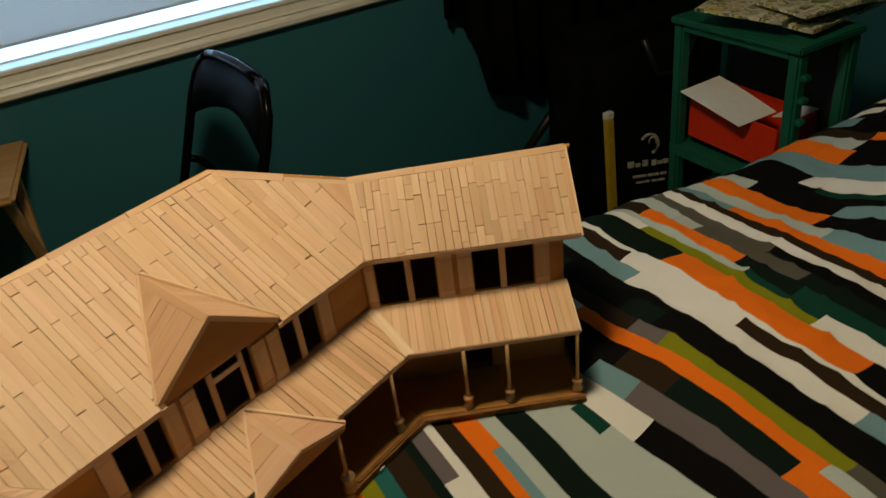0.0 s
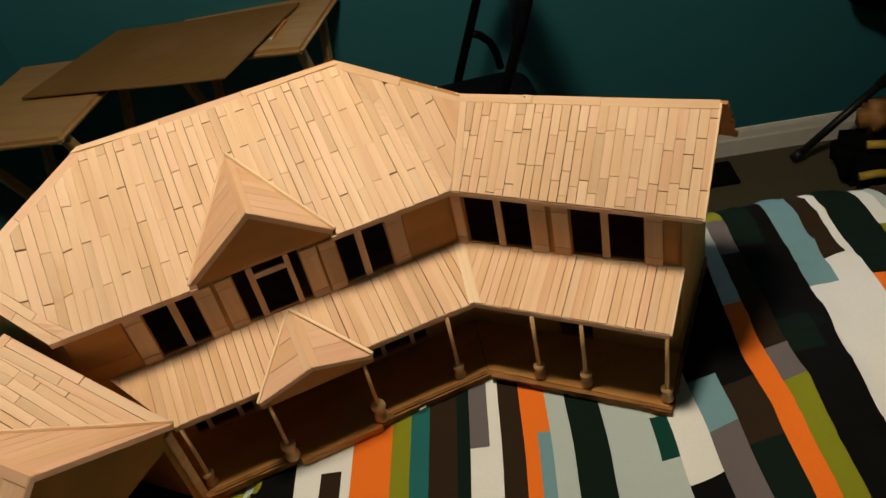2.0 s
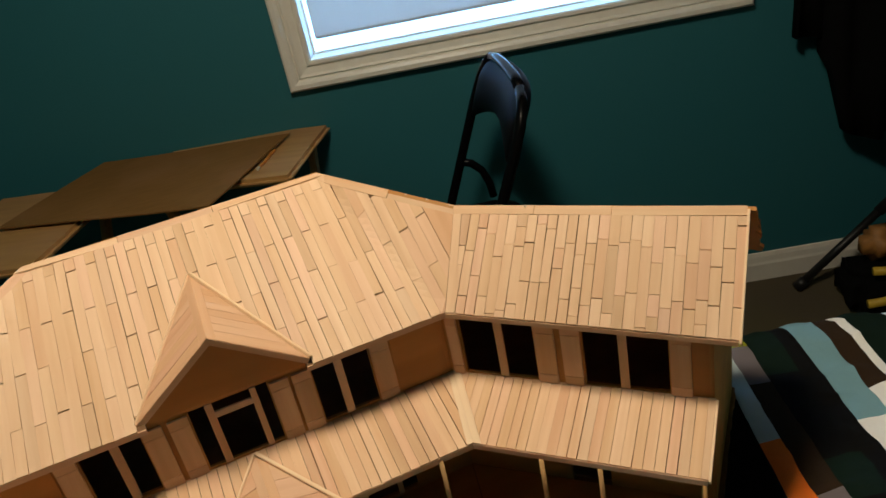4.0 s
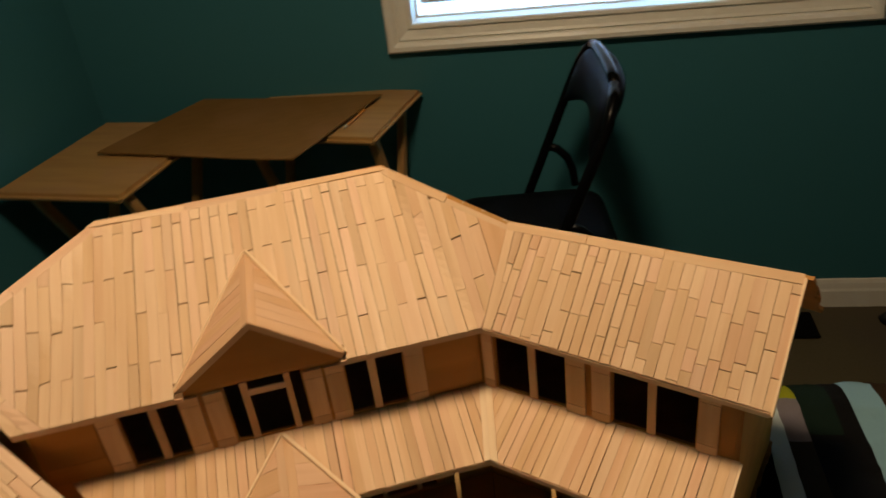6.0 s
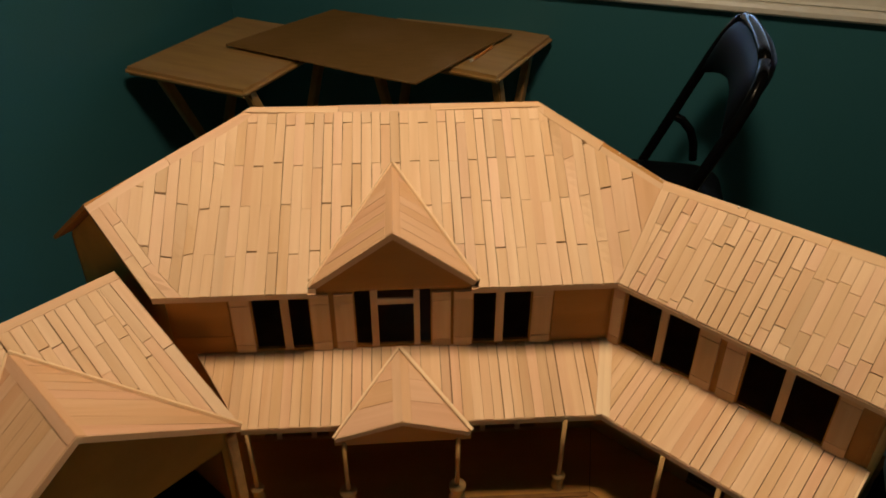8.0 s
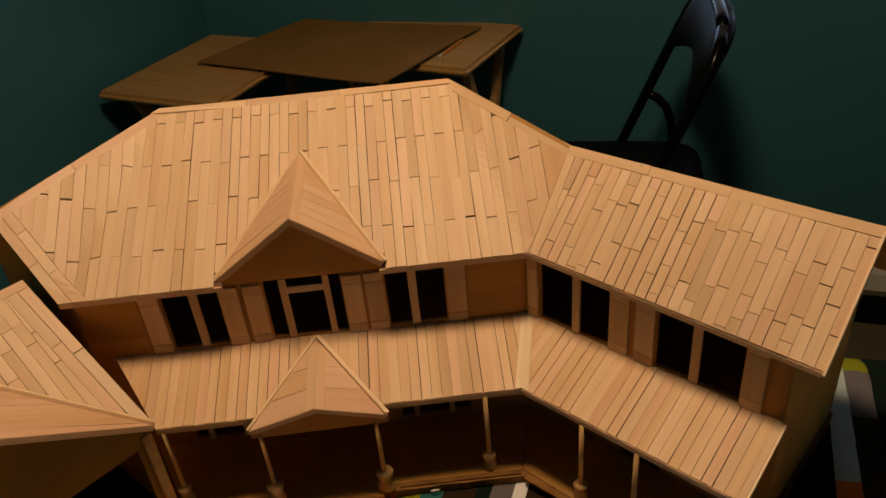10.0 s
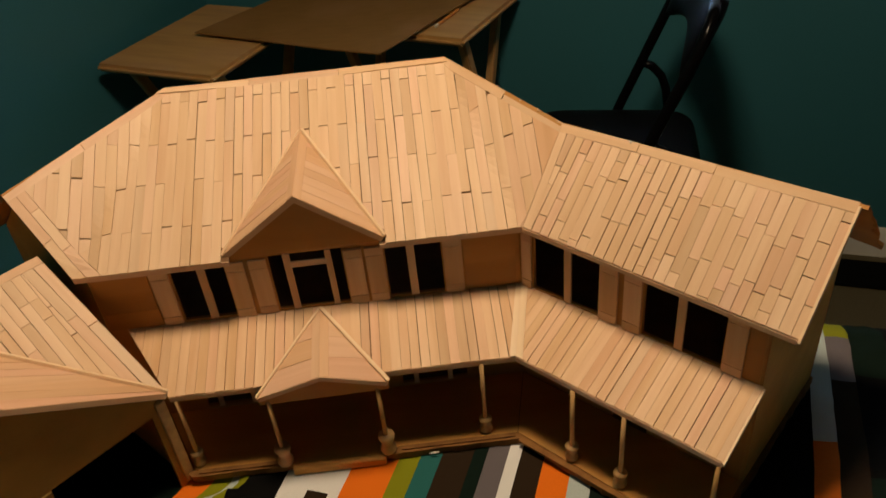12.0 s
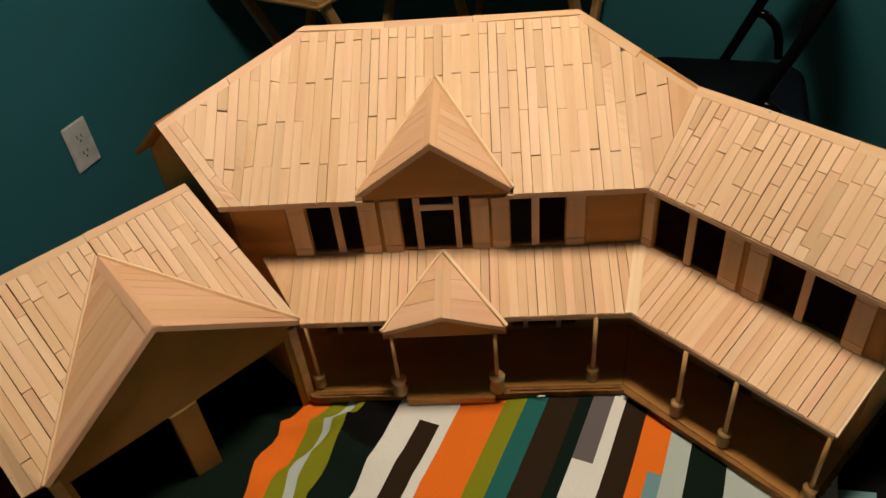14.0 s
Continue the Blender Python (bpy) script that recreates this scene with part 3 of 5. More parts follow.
# front dormer
def gable(apex, peak, left, right, name, face_y, width=0.0138, out=-Y1, label=""):
    """Small cross gable: two roof faces covered in sticks, their valley strips and the face under them."""
    for low, k in ((left, -1), (right, 1)):
        tri = [apex, peak, low]
        base = sheath(name, tri, label=label)
        strip, rest = band(tri, apex, peak, 0.0085)
        one_stick("ridge_cap", lower(strip), poly_normal(strip) if poly_normal(strip).z > 0 else -poly_normal(strip), peak - apex, 0.0022, M_SMOOTH, base)
        lay_sticks(base, lower(rest), (peak - apex).normalized(), (peak - low).normalized(), width=width, gap=0.0002, mat=M_SMOOTH)
        nn = poly_normal(tri)
        nn = nn if nn.z > 0 else -nn
        bar("rake_board", peak - nn * 0.006 - out * 0.0005, low - nn * 0.006 - out * 0.0005, 0.0022, 0.006, nn, base)
        bar("valley_strip", apex + nn * 0.0003, low + nn * 0.0003, 0.0042 if k > 0 else 0.0028, 0.003 if k > 0 else 0.002, nn, base, M_PALE)
    f = [peak - Z * 0.006, left - Z * 0.005, right - Z * 0.005]
    f = [p - out * face_y for p in f]
    return f


DA, DP = Vector((-0.006, -0.073, 0.2785)), Vector((-0.006, -0.197, 0.2735))
DL, DR = Vector((-0.0872, -0.1955, 0.2145)), Vector((0.0723, -0.198, 0.2168))
f = gable(DA, DP, DL, DR, "dormer_roof", 0.004, label="small gabled dormer roof of thin sticks")
part("dormer_face", slab([p + Y1 * 0.0022 for p in (f[0], f[1], Vector((DORMER_X0, f[1].y, 0.2068)), Vector((DORMER_X1, f[1].y, 0.2068)), f[2])], -Y1, 0.004), M_BOARD, house, "plain triangular board under the dormer")

# porch roof
PZ0, PZ1, PY = 0.137, 0.1105, -0.273
PN = 0.0645
PVk = Vector((0.2053, -0.1935, PZ0))
PEk = Vector((0.1865, PY, PZ1))
pa = Vector((-0.204, -0.1935, PZ0))
pb = Vector((-0.153, PY, PZ1))
porch = sheath("porch_roof", [pa, PVk, PEk, pb], label="low porch roof of side by side sticks")
edge, rest = band([pa, PVk, PEk, pb], PVk, PEk, 0.006)
sl = Vector((0, 0.0795, PZ0 - PZ1)).normalized()
lay_sticks(porch, lower(rest), X1, sl, width=0.0096, name="porch_stick", gap=0.0005, mat=M_PORCH)
one_stick("porch_stick", lower(edge), Vector((0, -sl.z, sl.y)), PVk - PEk, 0.0026, M_PALE, porch)
pw1, pw2 = rw(0.5365, WN, PZ0), rw(0.5365, PN, PZ1)
poly = [PVk, pw1, pw2, PEk]
porch2 = sheath("porch_roof", poly)
edge, rest = band(poly, PVk, PEk, 0.007)
sl2 = (rw(0.4, WN, PZ0) - rw(0.4, PN, PZ1)).normalized()
lay_sticks(porch2, lower(rest), U, sl2, width=0.0096, name="porch_stick", gap=0.0005, mat=M_PORCH)
one_stick("porch_stick", lower(edge), sl2.cross(U).normalized() if sl2.cross(U).z > 0 else -sl2.cross(U).normalized(), PVk - PEk, 0.0028, M_PALE, porch2)
for a, b in ((pb, PEk), (PEk, pw2)):
    bar("fascia", a - Z * 0.007 + Vector((0, 0.001, 0)), b - Z * 0.007 + Vector((0, 0.001, 0)), 0.0025, 0.006, Z, house)

bar("rake_stick", pw1 + U * 0.0010 - Z * 0.0045, pw2 + U * 0.0010 - Z * 0.0045, 0.0020, 0.0050, Z, house, M_PALE)

# entrance gable over the porch
GA, GP = Vector((-0.004, -0.199, 0.1385)), Vector((-0.002, -0.287, 0.1275))
GL, GR = Vector((-0.066, -0.287, 0.1085)), Vector((0.061, -0.287, 0.1105))
f = gable(GA, GP, GL, GR, "entrance_roof", 0.003, width=0.026, label="little gable roof over the entrance")
part("pediment", slab([p + Y1 * 0.003 for p in (f[0], f[1], f[1] - Z * 0.0075, f[2] - Z * 0.0075, f[2])], -Y1, 0.003), M_BOARD, house, "shallow triangular pediment board")

# base board and porch floor
plan = [Vector((-0.155, -0.287, 0)), Vector((0.185, -0.287, 0)), rw(0.541, 0.079, 0), rw(0.538, -0.181, 0), Vector((0.155, 0.125, 0)), Vector((-0.178, 0.125, 0)), lw(0.31, -0.21, 0), lw(0.31, 0.075, 0)]
ragged = []
for a, c in zip(plan, plan[1:] + plan[:1]):
    side_ = Z.cross((c - a).normalized())
    steps = max(1, round((c - a).length / 0.006))
    ragged += [a.lerp(c, i / steps) + side_ * (0.0022 * noise.noise(a.lerp(c, i / steps) * 140) + 0.001 * noise.noise(a.lerp(c, i / steps) * 37)) for i in range(steps)]
plan = ragged
bm = bmesh.new()
f = bm.faces.new([bm.verts.new(p) for p in plan])
bmesh.ops.triangulate(bm, faces=[f])
ext = bmesh.ops.extrude_face_region(bm, geom=bm.faces[:])["geom"]
bmesh.ops.translate(bm, vec=(0, 0, 0.008), verts=[v for v in ext if isinstance(v, bmesh.types.BMVert)])
bmesh.ops.recalc_face_normals(bm, faces=bm.faces)
part("base_board", bm, M_BASE, house, "thick brown base board with rough cut edges")
for a, b in (((-0.148, -0.2825), (-0.066, -0.2825)), ((0.062, -0.2825), (0.181, -0.2825)), (rw(0.335, 0.0745, 0), rw(0.540, 0.0745, 0))):
    bar("porch_edge", Vector((a[0], a[1], 0.008)), Vector((b[0], b[1], 0.008)), 0.005, 0.002, Z, house, M_BASE)
# smooth deck boards under the porch
for quad in ([(-0.196, -0.1935), (0.2035, -0.1935), (0.1835, -0.2795), (-0.152, -0.2795)],
             [(0.2040, -0.1940), tuple(rw(0.5345, WN + 0.0005, 0))[:2], tuple(rw(0.5365, 0.0715, 0))[:2], (0.1845, -0.2795)]):
    part("porch_deck", slab([Vector((x, y, 0.0078)) for x, y in quad][::-1], Z, 0.0012), M_DECK_LIFTED, house)
part("entrance_step", boxes(((-0.050, -0.2945, 0.0), (0.046, -0.226, 0.0102)), bevel=0.001), M_DECK_LIFTED, house, "low wooden step and landing before the entrance")


def post(x, y, top, big=False):
    """Thin dowel in a waisted spool."""
    z0 = 0.0105
    r, h = (0.0085, 0.024) if big else (0.0068, 0.0185)
    s = part("post_spool", lathe([(r * 0.92, 0), (r, h * 0.1), (r * 0.98, h * 0.22), (r * 0.72, h * 0.4), (r * 0.68, h * 0.6), (r * 0.95, h * 0.76), (r, h * 0.88), (r * 0.9, h)]), M_SPOOL, house, smooth=True, m=Matrix.Translation((x, y, z0)))
    part("dowel", tube(bmesh.new(), [(0, 0, h - 0.002), (0, 0, top - z0)], 0.0023), M_SPOOL, s, smooth=True)


PROOF = 0.104
for x, y, big in ((-0.148, -0.271, 0), (-0.0575, -0.2835, 1), (0.049, -0.2835, 1), (0.152, -0.272, 0)):
    post(x, y, PROOF + (-0.004 if big else 0.002), bool(big))
for u in (0.391, 0.445, 0.533):
    p = rw(u, 0.063, 0)
    post(p.x, p.y, PROOF)

# left wing: garage with a cross gable
GW = 0.083
KT, KT2 = lw(0.313, -0.069, 0.2245), lw(0.590, -0.069, 0.2245)
KA, KP = lw(0.427, -0.047, 0.2090), lw(0.4354, 0.0915, 0.2145)
KR, KL = lw(0.3024, 0.0915, 0.1215), lw(0.5714, 0.0915, 0.1215)
K0, K1 = lw(0.303, 0.0845, 0.1165), lw(0.590, 0.0845, 0.1165)
KM = lw(0.427, -0.069, 0.2245)
sg = (KT - lw(0.313, 0.0845, 0.1165)).normalized()
ga = sheath("garage_roof", [KT, KM, KA, KR, K0], label="garage roof of craft stick shingles")
cap, rest = band([KT, KM, KA, KR], KT, KM, 0.009)
edge, rest = band(rest, KT, KR, 0.011)
edge2, rest = band(rest, KT, KR, 0.022)
for e in (edge, edge2):
    lay_sticks(ga, lower(e), (KR - KT).cross(poly_normal(e)).normalized(), (KT - KR).normalized(), width=0.013, joints=lambda k, a, b: [a + 0.1])
lay_sticks(ga, lower(rest), V, sg, joints=scattered(0.085))
one_stick("ridge_cap", lower(cap), poly_normal(cap) if poly_normal(cap).z > 0 else -poly_normal(cap), V, 0.0022, M_STICK, ga)
left = [KM, KT2, K1, KL, KA]
gb = sheath("garage_roof", left)
cap, rest = band(left, KM, KT2, 0.009)
lay_sticks(gb, lower(rest), V, sg, joints=scattered(0.085))
one_stick("ridge_cap", lower(cap), poly_normal(cap) if poly_normal(cap).z > 0 else -poly_normal(cap), V, 0.0022, M_STICK, gb)
f = gable(KA, KP, KL, KR, "garage_gable_roof", 0.004, width=0.0145, out=G, label="cross gable roof over the garage doors")
# garage front: gable board, two door holes with a pillar between them
doors = [(0.322, 0.426), (0.455, 0.553)]
part("gable_board", slab([p - G * 0.004 for p in (lw(0.436, GW, 0.204), lw(0.312, GW, 0.117), lw(0.312, GW, 0.100), lw(0.564, GW, 0.100), lw(0.564, GW, 0.117))], G, 0.004), M_PLY_SHADED, house, "brown wooden gable board above the garage doors")
x_axis = -V
part("garage_front", wall_bm(0.252, -0.002, 0.0995, 0.004, [(0.564 - b, 0.564 - a, -0.01, 0.0985) for a, b in doors]), M_PLY_SHADED, house, m=frame_at(lw(0.564, GW, 0), x_axis))
bar("pillar_board", lw(0.4405, GW, -0.002), lw(0.4405, GW, 0.0985), 0.028, 0.003, G, house, M_PLY_SHADED)
bar("corner_post", lw(0.311, GW - 0.004, -0.002), lw(0.311, GW - 0.004, 0.112), 0.010, 0.0075, G, house, M_SPOOL)
bar("corner_post", lw(0.564, GW - 0.004, -0.002), lw(0.564, GW - 0.004, 0.112), 0.010, 0.0075, G, house, M_SPOOL)
part("garage_side", slab([p + V * 0.0 for p in (lw(0.310, GW - 0.004, 0), lw(0.310, GW - 0.004, 0.112), lw(0.310, -0.069, 0.214), lw(0.310, -0.2, 0.13), lw(0.310, -0.2, 0))], V, 0.004), M_BOARD, house)
part("garage_side", slab([p - V * 0.004 for p in (lw(0.570, GW - 0.004, 0), lw(0.570, GW - 0.004, 0.112), lw(0.570, -0.069, 0.214), lw(0.570, -0.2, 0.13), lw(0.570, -0.2, 0))], V, 0.004), M_BOARD, house)
a, b = lw(0.310, -0.2, 0), lw(0.572, -0.2, 0)
part("garage_back", wall_bm((b - a).length, 0, 0.13, 0.004), M_BOARD, house, m=frame_at(b, a - b))
quad = [KT, KT2, lw(0.590, -0.21, 0.125), lw(0.303, -0.21, 0.125)]
n = poly_normal(quad)
n = n if n.z > 0 else -n
part("back_roof_panel", slab([p - n * 0.004 for p in quad], n, 0.004), M_BOARD, house)

# ---------------------------------------------------------------- bed and quilt
QC = dict(K=(0.005, 0.005, 0.005), D=(0.006, 0.014, 0.010), E=(0.007, 0.050, 0.036), B=(0.030, 0.018, 0.010), W=(0.78, 0.77, 0.75), A=(0.46, 0.53, 0.52), L=(0.17, 0.31, 0.36),
          O=(0.85, 0.18, 0.018), Y=(0.23, 0.24, 0.015), T=(0.020, 0.130, 0.126), P=(0.145, 0.125, 0.135), R=(0.25, 0.012, 0.012), S=(0.10, 0.095, 0.08))
QN = list(QC)
M_QUILT = [material("printed cotton " + k, c, 0.85, color2=tuple(v * 0.86 for v in c), scale=900, bump=0.25, spec=0.05, wear=tuple(v * 0.9 for v in c), wear_scale=9) for k, c in QC.items()]
# strips across the bed: right edge, then colours from the far side to the near side, each but the last with the place where it ends
STRIPS_A = [(-0.36, "D"), (-0.28, "R"), (-0.20, "K"), (-0.13, "D"), (-0.058, "D"), (-0.030, "O"), (-0.013, "Y"), (-0.004, "A"), (0.012, "Y"), (0.050, "K", -0.355, "D"),
            (0.080, "W", -0.50, "K"), (0.103, "W", -0.305, "B", -0.43, "W"), (0.114, "W"), (0.158, "O"), (0.179, "Y"), (0.200, "T"), (0.231, "B"), (0.245, "D"),
            (0.266, "P", -0.297, "W"), (0.279, "W"), (0.303, "B"), (0.318, "O"), (0.332, "O", -0.287, "L", -0.5, "W"), (0.354, "A"), (0.390, "D")]
STRIPS_B = [(0.438, "A"), (0.456, "A", -0.287, "E", -0.345, "A"), (0.494, "W", -0.385, "K"), (0.531, "K", -0.25, "L", -0.33, "P"), (0.564, "K", -0.275, "B", -0.37, "D", -0.54, "O"), (0.586, "A", -0.137, "O", -0.56, "A"),
            (0.611, "Y", 0.030, "P", -0.042, "B", -0.24, "P", -0.30, "Y", -0.575, "S"), (0.648, "D", -0.03, "K", -0.19, "D", -0.262, "K"), (0.668, "K"), (0.703, "L", -0.133, "W", -0.535, "L"), (0.727, "B", -0.080, "W", -0.342, "B"), (0.738, "W"), (0.789, "D", -0.14, "O", -0.49, "K"),
            (0.810, "W", -0.03, "Y", -0.40, "W"), (0.824, "A", -0.262, "E", -0.40, "W"), (0.852, "B", 0.012, "O", -0.224, "D", -0.345, "E"), (0.881, "A", -0.09, "S", -0.33, "D"), (0.905, "S", -0.235, "K"), (0.926, "W"),
            (0.942, "B"), (0.963, "L", -0.08, "O"), (0.989, "A", -0.27, "L"), (1.028, "O", -0.225, "K"), (1.058, "A", -0.044, "K", -0.225, "L"), (1.084, "K")]
STRIPS_C = [(1.104, "K", -0.140, "E"), (1.151, "K", -0.092, "W"), (1.203, "L"), (1.252, "O", -0.098, "K"), (1.298, "A", -0.086, "K"), (1.328, "B", -0.085, "O"), (1.340, "K"), (1.390, "L", -0.014, "K"), (1.418, "K"), (1.452, "W", -0.02, "K"),
            (1.470, "K"), (1.498, "W"), (1.56, "K"), (1.60, "B"), (1.64, "K")]
S_LEFT, Q_NEAR, Q_FAR = -0.45, -1.0, 0.17


def ease(t):
    t = min(1.0, max(0.0, t))
    return t * t * (3 - 2 * t)


def bunch(s, q):
    """The cloth is bunched up into a low mound beside the end wall of the house, and lies over a pillow further off."""
    d = (s - 0.465) - (q + 0.293) * 0.443
    pillow = 0.050 * ease((-0.17 + 0.55 * (s - 1.0) - q) / 0.24) * ease((s - 0.90) / 0.14)
    return 0.064 * ease((-0.02 - q) / 0.36) * ease((d + 0.03) / 0.2) * (1 - 0.5 * ease((s - 0.85) / 0.3)) + pillow


def drift(s, q):
    """The strips lean sideways where the cloth is pulled towards the mound."""
    return -(0.018 * ease((s - 0.46) / 0.08) + 0.042 * ease((s - 0.54) / 0.31)) * ease((-0.04 - q) / 0.36) * (1 - 0.6 * ease((s - 0.93) / 0.15))


def quilt_z(s, q):
    # level under the house, soft waves beside it
    d = max(0.0, s - 0.52) + max(0.0, -0.30 - 0.25 * max(0.0, s - 0.2) - q) * 0.7
    k = min(1.0, d / 0.18)
    z = -0.001
    z += k * (0.006 * noise.noise(Vector((s * 7.0, q * 3.0, 0.3))) + 0.006 * noise.noise(Vector((s * 17.0, q * 5.0, 4.3))) - 0.001)
    z += min(k, 0.35) * 0.006 * noise.noise(Vector((s * 30.0, q * 26.0, 1.7)))
    crease = noise.noise(Vector((s * 21.0 + q * 9.0, q * 12.0 - s * 5.0, 3.9)))
    z += min(1.0, k * 2.5) * 0.0034 * (1.0 - min(1.0, abs(crease) / 0.30)) ** 2
    fold = noise.noise(Vector((s * 9.0 + q * 5.0, q * 6.0 - s * 3.0, 7.1)))
    z += k * 0.005 * (1.0 - min(1.0, abs(fold) / 0.22)) ** 2
    z += 0.015 * math.exp(-((s + 0.006 + 0.02 * math.sin(q * 24)) / 0.011) ** 2) * min(1.0, max(0.0, (-0.31 - q) / 0.03))
    z += 0.006 * math.exp(-((s + 0.062 + 0.015 * math.sin(q * 31)) / 0.010) ** 2) * min(1.0, max(0.0, (-0.33 - q) / 0.03))
    near = ease((-0.285 - q) / 0.03) * ease((0.10 - s) / 0.05) * ease((s + 0.30) / 0.08)
    z += near * (0.010 * noise.noise(Vector((s * 16.0 - q * 9.0, q * 13.0 + s * 6.0, 2.2))) + 0.004 * noise.noise(Vector((s * 45.0 + q * 30.0, q * 40.0, 5.5))))
    z += near * 0.009 * math.exp(-((q + 0.352 - 0.35 * (s + 0.03)) / 0.008) ** 2) * ease((0.05 - s) / 0.04) * ease((s + 0.12) / 0.04)
    e = q - 0.015 + 0.038 * ease((s - 0.85) / 0.2)
    if e > 0:
        z -= 6.0 * e * e
    e = S_LEFT + 0.05 - s
    if e > 0:
        z -= 6 * e * e
    return z + bunch(s, q)


bm = bmesh.new()
edges_s, kinds = [S_LEFT], []
for strip in STRIPS_A + STRIPS_B + STRIPS_C:
    left_edge = edges_s[-1]
    m_ = max(1, round((strip[0] - left_edge) / 0.012))
    for i in range(1, m_ + 1):
        edges_s.append(left_edge + (strip[0] - left_edge) * i / m_)
        kinds.append(strip)
cuts = {round(c, 4) for st in STRIPS_A + STRIPS_B + STRIPS_C for c in st[2::2]}
qs = sorted(cuts | {round(Q_NEAR + 0.013 * i, 4) for i in range(int((Q_FAR - Q_NEAR) / 0.013) + 1)})
rows_ = []
for q in qs:
    rows_.append([bm.verts.new((s + drift(s, q) + 0.004 * noise.noise(Vector((s * 3, q * 9, 8))) + (0.012 * noise.noise(Vector((0.2, q * 19, 3))) + 0.004 * noise.noise(Vector((s * 20, q * 50, 3)))) * ease((0.012 - s) / 0.02), q, quilt_z(s, q))) for s in edges_s])
for j in range(len(qs) - 1):
    qc = (qs[j] + qs[j + 1]) / 2
    for i, st in enumerate(kinds):
        code = st[1]
        for c, nxt in zip(st[2::2], st[3::2]):
            if qc < c:
                code = nxt
        fc = bm.faces.new((rows_[j][i], rows_[j][i + 1], rows_[j + 1][i + 1], rows_[j + 1][i]))
        fc.material_index = QN.index(code)
        fc.smooth = True
quilt = thing("quilt", "striped cotton quilt in orange, white, black and teal", "quilt")
edge_far = [(v.co.copy(), QN.index(st[1])) for v, st in zip(rows_[-1], kinds + kinds[-1:])]
part("top_panel", bm, M_QUILT, quilt, m=RM)
# the far side hangs down in shallow folds
bm = bmesh.new()
drop = [[bm.verts.new(c + Vector((0, 0.012 * j + 0.006 * j * noise.noise(Vector((c.x * 14, 0, 2))), -0.1 * j))) for j in range(4)] for c, _ in edge_far]
for i in range(len(drop) - 1):
    for j in range(3):
        fc = bm.faces.new((drop[i][j], drop[i + 1][j], drop[i + 1][j + 1], drop[i][j + 1]))
        fc.material_index = edge_far[i][1]
        fc.smooth = True
part("side_drop", bm, M_QUILT, quilt, m=RM)
M_MATTRESS = material("mattress ticking", (0.55, 0.52, 0.47), 0.9, scale=200, bump=0.2)
bed = thing("bed", "bed with a mattress under the striped quilt", "bed")
part("mattress", boxes(((S_LEFT + 0.03, Q_NEAR + 0.02, -0.36), (1.61, 0.085, -0.078)), bevel=0.02), M_MATTRESS, bed, m=RM)
part("bed_base", boxes(((S_LEFT + 0.05, Q_NEAR + 0.04, FLOOR_Z), (1.59, 0.07, -0.36)), bevel=0.01), M_SHEATH, bed, m=RM)

# ---------------------------------------------------------------- window
M_BLIND = bpy.data.materials.new("roller blind cloth")
M_BLIND.use_nodes = True
nt = M_BLIND.node_tree
nt.nodes.remove(nt.nodes["Principled BSDF"])
dif, trl, mixs = nt.nodes.new("ShaderNodeBsdfDiffuse"), nt.nodes.new("ShaderNodeBsdfTranslucent"), nt.nodes.new("ShaderNodeMixShader")
weave = nt.nodes.new("ShaderNodeTexNoise")
weave.inputs["Scale"].default_value = 500
wmix = nt.nodes.new("ShaderNodeMix")
wmix.data_type = "RGBA"
wmix.inputs["A"].default_value, wmix.inputs["B"].default_value = (0.78, 0.75, 0.72, 1), (0.70, 0.67, 0.64, 1)
nt.links.new(weave.outputs["Fac"], wmix.inputs["Factor"])
nt.links.new(wmix.outputs["Result"], dif.inputs["Color"])
trl.inputs["Color"].default_value = (0.76, 0.67, 0.61, 1)
mixs.inputs["Fac"].default_value = 0.55
nt.links.new(dif.outputs[0], mixs.inputs[1])
nt.links.new(trl.outputs[0], mixs.inputs[2])
nt.links.new(mixs.outputs[0], nt.nodes["Material Output"].inputs["Surface"])
M_SKY = bpy.data.materials.new("bright daylight outside")
M_SKY.use_nodes = True
M_SKY.node_tree.nodes["Principled BSDF"].inputs["Base Color"].default_value = (0, 0, 0, 1)
M_SKY.node_tree.nodes["Principled BSDF"].inputs["Emission Color"].default_value = (0.26, 0.56, 1.0, 1)
M_SKY.node_tree.nodes["Principled BSDF"].inputs["Emission Strength"].default_value = SKY_GLOW
M_GLASS = bpy.data.materials.new("window glass")
M_GLASS.use_nodes = True
gb_ = M_GLASS.node_tree.nodes["Principled BSDF"]
gb_.inputs["Transmission Weight"].default_value, gb_.inputs["Roughness"].default_value, gb_.inputs["IOR"].default_value = 1.0, 0.0, 1.45

window = thing("window_1", "white cased window with a grey roller blind lowered inside", "window", kind="structure")
s0, s1, z0, z1 = WIN


